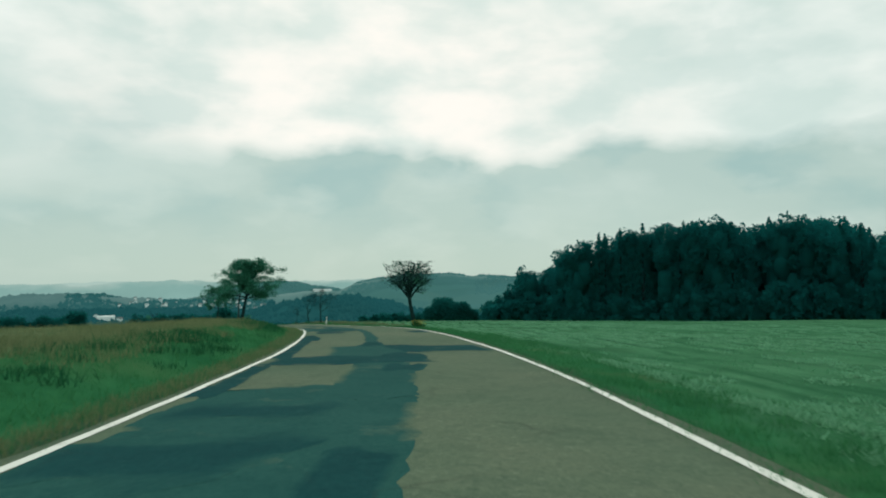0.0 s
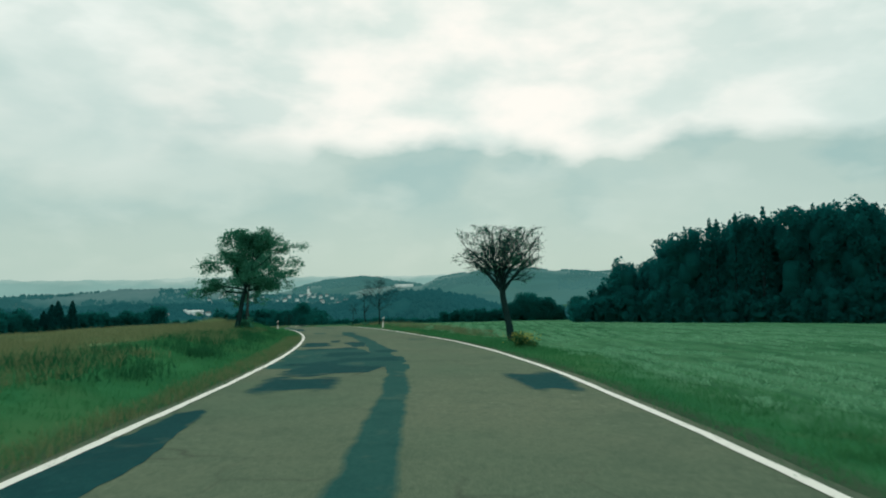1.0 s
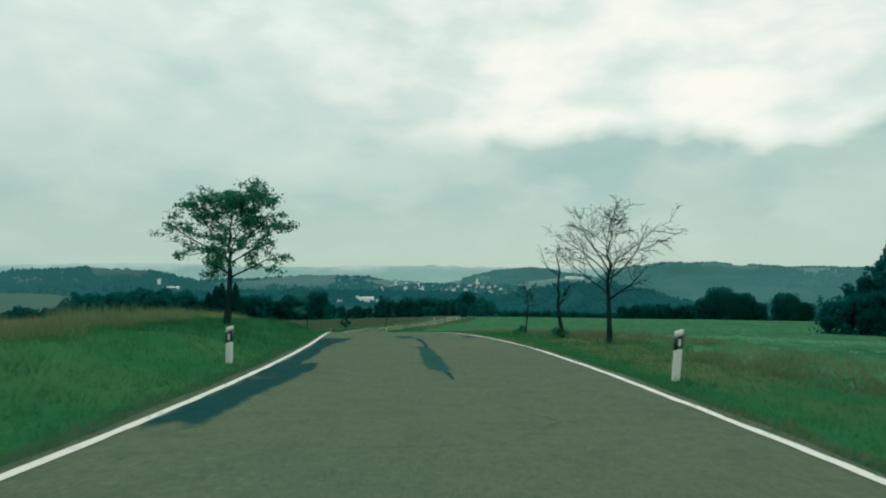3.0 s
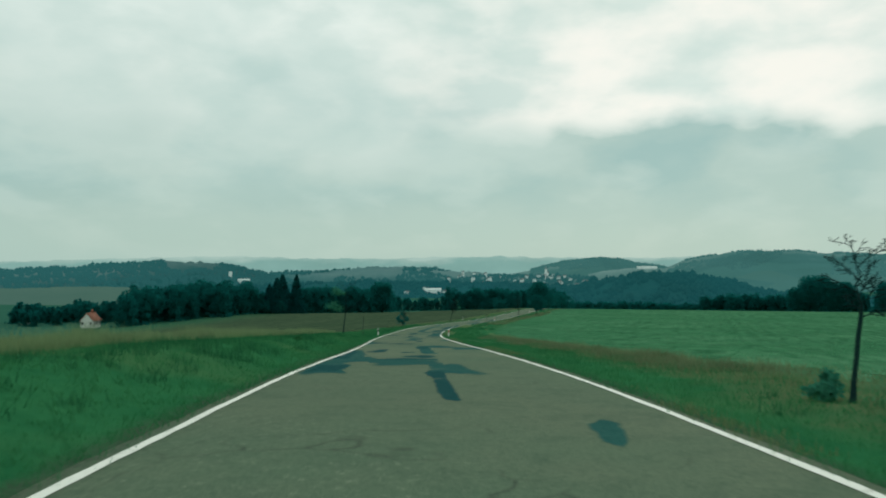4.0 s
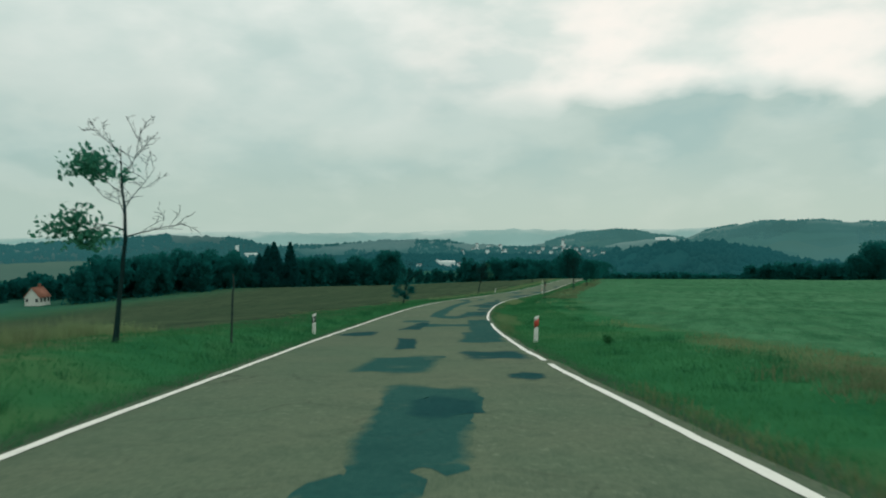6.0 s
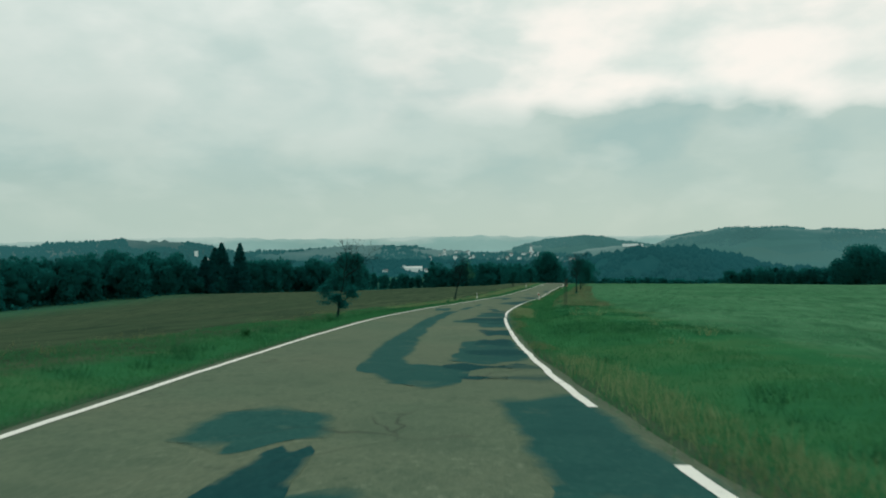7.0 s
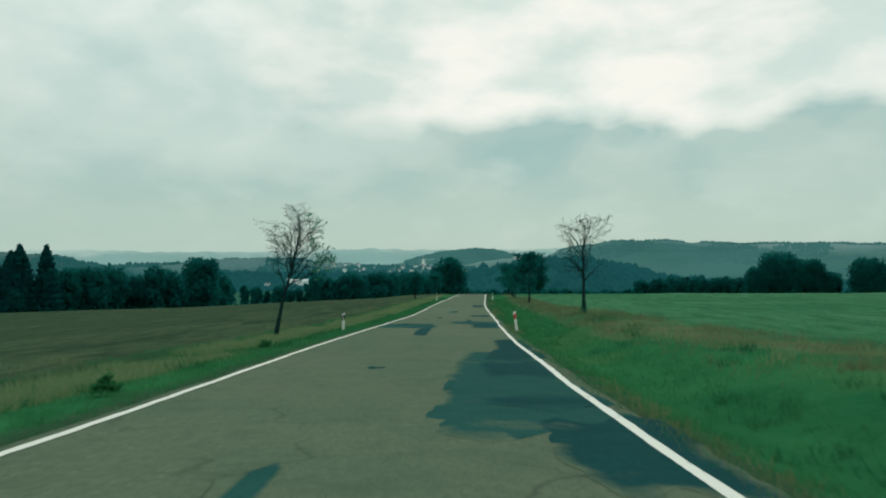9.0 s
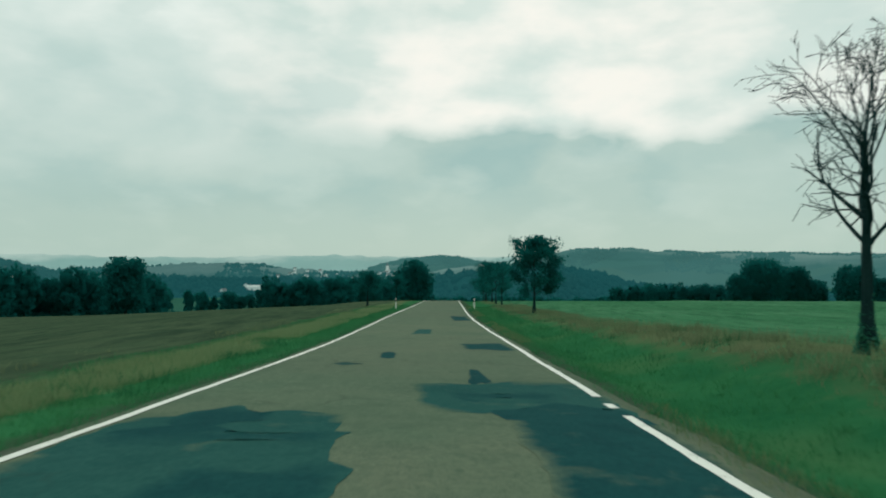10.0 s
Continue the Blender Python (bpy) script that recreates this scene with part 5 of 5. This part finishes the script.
hp = ground_at(-262.0, 278.0)
HOUSE_Z = hp[2]
gable_house("farmhouse", "small whitewashed farmhouse with a red tiled roof", -262.0, 278.0, HOUSE_Z, 5.6, 4.8, 2.9, 5.6, 113, M_WALL, M_TILE, 3, True)
hp = ground_at(-291.0, 272.0)
gable_house("shed", "little white gabled outbuilding by the farm", -291.0, 272.0, hp[2], 2.2, 2.0, 1.6, 3.4, 60, M_WALL, M_GREYROOF)


# ---- distant country ----
def ridge(name, label, dist, profile, mat, depth=500.0, seed=1, rough=3.0, foot=-130.0, fuzz=1.0):
    """A long rounded hill. profile: (bearing, elevation in degrees) of its crest seen from the road. Returns its height function."""
    az, el = np.array(profile, float).T
    order = np.argsort(az)
    az, el = az[order], el[order]
    n = int((az[-1] - az[0]) * radians(1) * dist / 6)
    bs = np.linspace(az[0], az[-1], max(n, 40))
    crest = EYE[2] + dist * np.tan(np.radians(spline(az, el[:, None], bs)[:, 0] if len(az) > 2 else np.interp(bs, az, el)))
    rows_f = np.array((-1.0, -0.8, -0.6, -0.42, -0.28, -0.17, -0.09, -0.03, 0.0, 0.04, 0.2, 0.6, 1.0))
    prof = np.cos(np.clip(rows_f, -1, 1) * math.pi) * 0.5 + 0.5
    B, F = np.meshgrid(bs, rows_f, indexing="ij")
    PR = np.repeat(prof[None], len(bs), 0)
    rr = dist + F * depth
    x, y = EYE[0] - np.sin(np.radians(B)) * rr, EYE[1] + np.cos(np.radians(B)) * rr
    rg = np.random.RandomState(seed)
    bump = rg.uniform(-1, 1, B.shape) * rough * 0.55 * fuzz * PR
    bump = bump + rough * 0.9 * ripple(x, y, dist * 0.035, seed)
    z = foot + (crest[:, None] - foot) * PR + bump * np.clip(PR * 3, 0, 1)
    idx = np.arange(B.size).reshape(B.shape)
    f = np.stack([idx[:-1, :-1], idx[:-1, 1:], idx[1:, 1:], idx[1:, :-1]], -1).reshape(-1, 4)[:, ::-1]
    ob = new(name, mesh_of(name, np.stack([x, y, z], -1).reshape(-1, 3), f, mat))
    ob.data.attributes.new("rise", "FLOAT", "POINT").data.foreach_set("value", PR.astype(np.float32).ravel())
    tagged(ob, label, "hill", kind="structure")

    def on(b, frac):
        b, frac = np.asarray(b, float), np.asarray(frac, float)
        c = EYE[2] + dist * np.tan(np.radians(np.interp(b, bs, np.degrees(np.arctan((crest - EYE[2]) / dist)))))
        q = np.cos(frac * math.pi) * 0.5 + 0.5
        r = dist + frac * depth
        hx, hy = EYE[0] - np.sin(np.radians(b)) * r, EYE[1] + np.cos(np.radians(b)) * r
        return hx, hy, foot + (c - foot) * q + rough * 0.9 * ripple(hx, hy, dist * 0.035, seed) * np.minimum(q * 3, 1)
    return on


def far_wood(name, label, on, b0, b1, f0, f1, count, size, mat, seed, patchy=-9.0, grain=260.0):
    """Tree tops that cover a far hill, each a lump of its own, in patches."""
    rg = np.random.RandomState(seed)
    b, f = rg.uniform(b0, b1, count), f0 + (f1 - f0) * rg.uniform(0, 1, count) ** 0.8
    x, y, z = on(b, f)
    keep = ripple(x, y * 0.6, grain, seed) > patchy
    at = np.stack([x, y, z], 1)[keep]
    n = len(at)
    r = size * rg.uniform(0.55, 1.25, (n, 1, 1))
    tall = np.array((1.0, 1.0, 1.0)) + rg.uniform(0, 0.7, (n, 1, 1)) * np.array((0, 0, 1.0))
    v = at[:, None] + TOP_V[None] * rg.uniform(0.7, 1.2, (n, len(TOP_V), 1)) * r * tall
    faces = TOP_F[None] + (np.arange(n) * len(TOP_V))[:, None, None]
    ob = new(name, mesh_of(name, v.reshape(-1, 3), faces.reshape(-1, 3), mat))
    return tagged(ob, label, "woodland", kind="stuff")


TOP = bmesh.new()
bmesh.ops.create_icosphere(TOP, subdivisions=1, radius=1.0)
TOP_V, TOP_F = np.array([v.co for v in TOP.verts]), np.array([[v.index for v in f.verts] for f in TOP.faces])
TOP.free()
# hill materials: aerial haze painted in as glow, strongest on the farthest range
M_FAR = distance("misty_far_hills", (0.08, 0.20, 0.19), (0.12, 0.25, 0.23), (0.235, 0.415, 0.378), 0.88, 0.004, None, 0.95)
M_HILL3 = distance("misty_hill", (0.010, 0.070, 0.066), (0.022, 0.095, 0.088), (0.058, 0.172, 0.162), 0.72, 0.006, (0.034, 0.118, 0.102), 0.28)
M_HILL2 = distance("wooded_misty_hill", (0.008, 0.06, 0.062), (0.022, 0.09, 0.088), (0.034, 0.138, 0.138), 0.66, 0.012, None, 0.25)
M_HILL1 = distance("hazy_wooded_hill", (0.008, 0.048, 0.050), (0.022, 0.075, 0.072), (0.015, 0.108, 0.114), 0.58, 0.03)
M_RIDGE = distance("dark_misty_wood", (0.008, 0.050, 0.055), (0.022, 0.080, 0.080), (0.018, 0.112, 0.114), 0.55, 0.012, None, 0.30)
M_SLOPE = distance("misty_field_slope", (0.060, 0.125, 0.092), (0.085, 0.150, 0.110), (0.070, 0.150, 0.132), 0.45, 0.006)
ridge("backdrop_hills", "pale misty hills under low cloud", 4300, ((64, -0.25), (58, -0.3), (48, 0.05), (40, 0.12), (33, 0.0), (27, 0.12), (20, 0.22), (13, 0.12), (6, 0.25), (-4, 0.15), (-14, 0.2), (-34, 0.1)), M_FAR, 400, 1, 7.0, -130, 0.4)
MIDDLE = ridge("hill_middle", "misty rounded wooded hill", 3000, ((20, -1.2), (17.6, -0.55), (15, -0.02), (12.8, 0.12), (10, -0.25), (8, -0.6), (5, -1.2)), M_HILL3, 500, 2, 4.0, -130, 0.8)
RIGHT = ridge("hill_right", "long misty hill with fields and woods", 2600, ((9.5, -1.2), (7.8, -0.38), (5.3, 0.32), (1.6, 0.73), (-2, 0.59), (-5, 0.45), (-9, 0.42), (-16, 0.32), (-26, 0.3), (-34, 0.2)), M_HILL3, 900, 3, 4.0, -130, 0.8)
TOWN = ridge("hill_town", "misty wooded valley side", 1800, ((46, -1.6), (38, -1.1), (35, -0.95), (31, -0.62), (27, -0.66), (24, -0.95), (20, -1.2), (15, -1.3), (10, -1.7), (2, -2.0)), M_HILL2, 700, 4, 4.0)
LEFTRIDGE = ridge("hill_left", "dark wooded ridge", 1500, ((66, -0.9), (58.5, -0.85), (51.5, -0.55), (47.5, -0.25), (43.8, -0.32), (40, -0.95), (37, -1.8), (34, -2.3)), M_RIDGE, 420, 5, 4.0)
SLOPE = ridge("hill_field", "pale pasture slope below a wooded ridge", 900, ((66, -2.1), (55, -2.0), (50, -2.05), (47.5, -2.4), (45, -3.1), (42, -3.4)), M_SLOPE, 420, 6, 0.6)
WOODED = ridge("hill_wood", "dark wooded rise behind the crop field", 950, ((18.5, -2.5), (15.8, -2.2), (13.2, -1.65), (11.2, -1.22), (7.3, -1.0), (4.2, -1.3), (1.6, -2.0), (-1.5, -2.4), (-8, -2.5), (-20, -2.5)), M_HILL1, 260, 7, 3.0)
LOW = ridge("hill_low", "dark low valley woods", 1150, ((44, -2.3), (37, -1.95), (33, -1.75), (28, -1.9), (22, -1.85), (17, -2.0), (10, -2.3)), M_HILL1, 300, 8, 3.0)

# tree-top versions of the hill materials, haze glow mixed in by distance
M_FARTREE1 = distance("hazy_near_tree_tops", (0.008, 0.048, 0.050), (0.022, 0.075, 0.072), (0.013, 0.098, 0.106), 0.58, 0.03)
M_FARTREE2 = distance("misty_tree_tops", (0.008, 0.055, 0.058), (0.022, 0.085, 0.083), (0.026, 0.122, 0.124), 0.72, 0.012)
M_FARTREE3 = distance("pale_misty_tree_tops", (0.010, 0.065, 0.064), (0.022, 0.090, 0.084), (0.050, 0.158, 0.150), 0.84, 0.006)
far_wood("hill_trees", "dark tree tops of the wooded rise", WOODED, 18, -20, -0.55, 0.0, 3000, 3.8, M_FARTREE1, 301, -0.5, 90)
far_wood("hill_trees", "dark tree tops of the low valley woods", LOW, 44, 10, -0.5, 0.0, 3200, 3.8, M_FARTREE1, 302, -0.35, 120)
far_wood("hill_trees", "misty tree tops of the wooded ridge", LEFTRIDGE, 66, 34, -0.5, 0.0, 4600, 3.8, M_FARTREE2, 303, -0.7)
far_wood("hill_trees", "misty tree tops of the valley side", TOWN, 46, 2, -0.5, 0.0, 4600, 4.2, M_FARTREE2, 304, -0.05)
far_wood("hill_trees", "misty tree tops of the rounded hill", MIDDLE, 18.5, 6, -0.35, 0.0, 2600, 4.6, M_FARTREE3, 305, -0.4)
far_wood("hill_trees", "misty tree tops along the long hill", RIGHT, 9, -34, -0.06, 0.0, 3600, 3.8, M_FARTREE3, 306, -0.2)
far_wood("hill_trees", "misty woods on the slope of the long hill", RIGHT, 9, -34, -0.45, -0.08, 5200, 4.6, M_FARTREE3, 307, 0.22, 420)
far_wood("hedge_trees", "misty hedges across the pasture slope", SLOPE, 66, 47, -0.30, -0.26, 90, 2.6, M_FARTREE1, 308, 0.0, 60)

# the small town and scattered farm buildings
rng = np.random.RandomState(77)
for k in range(64):
    b = rng.normal(16.4, 1.5) if k < 38 else rng.uniform(18, 25.5) if k < 58 else rng.uniform(38, 44)
    fr = rng.uniform(-0.42, -0.08)
    x, y, z = TOWN(b, fr)
    big = rng.uniform(0.38, 0.66)
    gable_house("village_house", "distant pale village house among trees", x, y, z + 3.5, 13 * big, 9 * big, 4.5 * big, 8.5 * big, rng.uniform(0, 180), M_DIST_WALL,
                M_DIST_ROOF if rng.uniform() < 0.55 else M_DIST_GREYROOF, group="village houses", sink=8)
x, y, z = TOWN(17.2, -0.10)
church = gable_house("church", "distant white church with a tower", x, y, z + 2, 18, 9, 8, 13, 100, M_DIST_WALL, M_DIST_ROOF, sink=8)
part("tower", box_mesh("tower", M_DIST_WALL, -13, -8.5, -2.5, 2.5, -8, 17), church)
part("spire", box_mesh("spire", M_DIST_GREYROOF, -13.2, -8.3, -2.7, 2.7, 17, 25, taper=0.05), church)
x, y, z = LOW(26.2, -0.24)
gable_house("barn", "distant long white farm hall", x, y, z + 3, 24, 9, 3, 5.5, 30, M_DIST_WALL, M_DIST_WALL, sink=9)
x, y, z = LOW(26.9, -0.20)
gable_house("barn", "distant white farm building", x, y, z + 2, 8, 6, 3, 5.5, 110, M_DIST_WALL, M_DIST_GREYROOF, sink=9)
for b, fr, turn in ((28.3, -0.26, 70), (25.2, -0.26, 50)):
    x, y, z = LOW(b, fr)
    gable_house("village_house", "distant pale farm cottage in the valley", x, y, z + 2, 7, 5, 2.4, 4.6, turn, M_DIST_WALL, M_DIST_ROOF, group="village houses", sink=8)
x, y, z = LEFTRIDGE(41.0, -0.30)
gable_house("manor", "distant white manor with a square tower", x, y, z + 1, 22, 7, 3, 4.5, 40, M_DIST_WALL, M_DIST_WALL, sink=9)
x, y, z = LEFTRIDGE(42.0, -0.28)
hall = new("water_tower", box_mesh("water_tower", M_DIST_WALL, -3, 3, -3, 3, -6, 9, taper=0.95, bevel=0.3))
hall.matrix_world = pose(x, y, z + 3, 0, 0, 40)
tagged(hall, "distant white square tower above the woods", "tower")
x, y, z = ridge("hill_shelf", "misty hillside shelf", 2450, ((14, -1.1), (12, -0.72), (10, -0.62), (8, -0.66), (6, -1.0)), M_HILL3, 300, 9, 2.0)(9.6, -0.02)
gable_house("factory_hall", "distant long white industrial hall", x, y, z + 1, 62, 20, 5, 7, 20, M_DIST_WALL, M_DIST_WALL, sink=5)


# ---- grass, weeds and crop, last ----
def blades(rng, s, d, low, high, wide, per, spread, slant=0.35):
    """Tufts of single-triangle blades."""
    p = spot(s, d)
    n = len(p)
    c = np.repeat(p, per, 0) + np.concatenate([rng.normal(0, spread, (n * per, 2)), np.zeros((n * per, 1))], 1)
    h = rng.uniform(low, high, (n * per, 1)) * np.repeat(rng.uniform(0.7, 1.25, (n, 1)), per, 0)
    a = rng.uniform(0, 6.283, n * per)
    side = np.stack([np.cos(a), np.sin(a), a * 0], 1) * wide
    tip = np.concatenate([rng.normal(0, slant, (n * per, 2)), np.ones((n * per, 1))], 1) * h
    v = np.stack([c - side, c + side, c + tip], 1)
    v[:, :2, 2] -= 0.03
    return v.reshape(-1, 3), np.arange(n * per * 3).reshape(-1, 3)


def verge(name, label, side, seed, count, near, far, low, high, wide, per, mat, s0=2.0, s1=330.0, spread=0.07, thin=0.0, slant=0.35):
    rng = np.random.RandomState(seed)
    s = rng.uniform(s0, s1, count)
    d = near + (far - near) * rng.uniform(0, 1, count) ** 1.15
    if thin:
        keep = ripple(s, d * 2, 9.0, seed) + 0.5 * ripple(s, d, 3.0, seed + 1) > thin
        s, d = s[keep], d[keep]
    ob = new(name, mesh_of(name, *blades(rng, s, side * d, low, high, wide, per, spread, slant), mat))
    return tagged(ob, label, "grass", kind="stuff")


for side, seed, s0, s1, far in ((-1, 201, 2, 62, 6.0), (-1, 205, 62, 330, 7.6), (1, 211, 2, 55, 5.6), (1, 215, 55, 200, 7.2), (1, 217, 200, 330, 5.6)):
    share = (s1 - s0) * (far - 3.05) / 1700
    verge("verge_grass", "green grass of the road verge", side, seed, int(56000 * share), 3.05, far, 0.04, 0.12, 0.0065, 7, M_BLADE, s0, s1, 0.09, slant=0.6)
    verge("tall_grass", "taller grass tufts of the road verge", side, seed + 1, int(6000 * share), 3.7, far, 0.10, 0.22, 0.0065, 8, M_BLADE, s0, s1, 0.12, 0.3, slant=0.5)
verge("dry_grass", "straw coloured grass high on the bank", -1, 207, 8000, 4.9, 9.0, 0.08, 0.22, 0.006, 6, M_STRAW, 2, 64, 0.1, -0.1)
verge("dry_grass", "olive dry grass fringe along the asphalt edge", -1, 208, 3000, 3.05, 3.7, 0.05, 0.14, 0.006, 6, M_STRAW, 2, 60, 0.08, 0.0)
verge("dry_grass", "olive dry grass fringe along the asphalt edge", 1, 209, 9000, 3.05, 3.6, 0.04, 0.12, 0.006, 6, M_STRAW, 60, 330, 0.08, 0.1)
verge("dry_grass", "dry straw coloured grass beyond the verge", 1, 213, 4000, 5.6, 9.4, 0.08, 0.22, 0.006, 6, M_STRAW, 55, 160, 0.1, 0.15)
verge("dry_grass", "dry straw coloured grass beyond the bank", -1, 203, 4500, 6.6, 9.0, 0.08, 0.24, 0.006, 6, M_STRAW, 2, 330, 0.1, 0.2)
verge("dry_grass", "pale straw strip between verge and ploughed field", -1, 235, 15000, 4.6, 6.7, 0.07, 0.22, 0.009, 7, M_PALESTRAW, 218, 335, 0.12, -0.35)
verge("dry_grass", "brownish dead grass on the field bank", 1, 236, 4200, 5.6, 9.6, 0.06, 0.20, 0.006, 7, M_RUSTGRASS, 215, 335, 0.12, -0.1)
verge("dry_grass", "brownish dead grass along the crop", 1, 237, 4200, 5.8, 9.0, 0.06, 0.18, 0.006, 7, M_RUSTGRASS, 58, 150, 0.12, 0.1)
verge("dry_grass", "pale dry grass along the field edge", -1, 231, 4200, 7.6, 9.3, 0.14, 0.36, 0.008, 7, M_PALESTRAW, 90, 160, 0.12, 0.0)
verge("dry_grass", "pale dry grass tussock at the road edge", 1, 232, 300, 3.3, 4.2, 0.08, 0.22, 0.006, 8, M_PALESTRAW, 170, 180, 0.12)
verge("dry_grass", "pale dry grass tussock at the road edge", 1, 233, 900, 3.3, 4.0, 0.08, 0.24, 0.007, 8, M_PALESTRAW, 203, 213, 0.12)
verge("stubble", "short straw stalks of the stubble field", -1, 234, 20000, 8.0, 40.0, 0.06, 0.20, 0.009, 4, M_STRAW, 5, 115, 0.15, -0.2)
verge("crop_leaves", "young green crop plants in the field", 1, 241, 40000, 6.0, 60.0, 0.03, 0.09, 0.018, 5, M_CROPLEAF, 8, 330, 0.14, -0.35, slant=1.0)


def drilled(name, label, seed, count, s0, s1, near, far, pitch, turn, mat):
    """Young plants standing in drilled rows with gaps."""
    rng = np.random.RandomState(seed)
    s, d = rng.uniform(s0, s1, count), near + (far - near) * rng.uniform(0, 1, count) ** 1.6
    p = spot(s, d)
    u = p[:, 0] * math.cos(radians(turn)) + p[:, 1] * math.sin(radians(turn))
    gap = ripple(p[:, 0] * 2, p[:, 1] * 0.6, 9.0, seed) + 0.6 * ripple(p[:, 0], p[:, 1], 2.2, seed + 1)
    keep = (np.abs(u / pitch % 1 - 0.5) < 0.17) & (gap > 0.0) & (d > np.interp(s, (0, 35, 55, 90, 120), (4.4, 4.6, 5.2, 7.0, 9.0)))
    ob = new(name, mesh_of(name, *blades(rng, s[keep], d[keep], 0.04, 0.10, 0.030, 7, 0.09, 0.9), mat))
    return tagged(ob, label, "crop", kind="stuff")


drilled("crop_rows", "pale green young plants in drilled rows", 243, 110000, 0, 105, 4.4, 36.0, 0.95, 5.0, M_PALECROP)


def tussocks(name, label, side, seed, count, s0, s1, near, far, low, high, mat, per=46, spread=0.17, wide=0.008):
    """Clumps of taller grass that stand apart, highest in their middle."""
    rng = np.random.RandomState(seed)
    s, d = rng.uniform(s0, s1, count), rng.uniform(near, far, count)
    keep = ripple(s, d * 1.5, 11.0, seed) + 0.6 * ripple(s, d, 3.5, seed + 1) > -0.1
    ob = new(name, mesh_of(name, *blades(rng, s[keep], side * d[keep], low, high, wide, per, spread, 0.45), mat))
    return tagged(ob, label, "grass", kind="stuff")


tussocks("lush_grass", "dark lush grass clumps on the road bank", -1, 251, 260, 3, 62, 4.3, 5.9, 0.09, 0.22, M_WEED, 44, 0.26, 0.014)
tussocks("lush_grass", "dark lush grass clumps on the road bank", -1, 252, 380, 62, 150, 4.3, 6.9, 0.10, 0.26, M_DARKBLADE, 36)
tussocks("lush_grass", "dark lush grass clumps on the road verge", -1, 253, 320, 150, 330, 3.7, 5.2, 0.10, 0.26, M_DARKBLADE, 36)
tussocks("lush_grass", "dark lush grass clumps on the road verge", 1, 254, 150, 3, 60, 3.7, 4.7, 0.08, 0.2, M_BLADE)
tussocks("lush_grass", "dark lush grass clumps on the road verge", 1, 255, 420, 60, 330, 4.0, 7.6, 0.10, 0.24, M_DARKBLADE, 34)
tussocks("straw_tussocks", "pale straw tussocks along the top of the bank", -1, 256, 640, 84, 158, 7.6, 9.2, 0.25, 0.55, M_PALESTRAW, 40, 0.2)
tussocks("mown_straw", "flattened pale straw beside the stubble field", -1, 262, 900, 118, 153, 8.3, 10.9, 0.06, 0.20, M_PALESTRAW, 36, 0.24, 0.014)
tussocks("rust_tussocks", "brownish dead tussocks along the top of the bank", -1, 261, 260, 84, 158, 7.4, 8.6, 0.2, 0.42, M_RUSTGRASS, 44, 0.2)
tussocks("straw_tussocks", "olive straw tussocks on the meadow bank", -1, 257, 520, 3, 84, 6.0, 9.5, 0.15, 0.36, M_STRAW, 40, 0.2)
tussocks("rust_tussocks", "brownish dead tussocks along the crop", 1, 258, 620, 60, 150, 5.8, 8.4, 0.12, 0.34, M_RUSTGRASS, 44, 0.2)
tussocks("rust_tussocks", "brownish dead tussocks on the field bank", 1, 259, 620, 215, 335, 6.0, 9.4, 0.12, 0.32, M_RUSTGRASS, 44, 0.2)
tussocks("lush_grass", "dark lush grass clumps on the road verge", 1, 263, 360, 186, 226, 4.3, 9.2, 0.05, 0.12, M_DARKBLADE, 44, 0.32, 0.011)
tussocks("straw_tussocks", "pale straw tussocks along the asphalt edge", 1, 264, 120, 201, 214, 3.5, 4.1, 0.08, 0.2, M_PALESTRAW, 44, 0.16)
tussocks("straw_tussocks", "pale straw tussocks along the crop", 1, 260, 200, 70, 330, 6.2, 8.6, 0.14, 0.36, M_PALESTRAW, 30, 0.16)
rng = np.random.RandomState(242)
fs, fd = rng.uniform(130.0, 141.0, 240), rng.uniform(3.9, 6.4, 240)
petals = spot(fs, fd) + np.stack([fs * 0, fs * 0, rng.uniform(0.08, 0.14, 240)], 1)
flowers = new("white_flowers", mesh_of("white_flowers", *leaf_cards(rng, petals, 0.015), M_WHITEFLOWER))
tagged(flowers, "small white flowers in the verge grass", "flowers", kind="stuff")
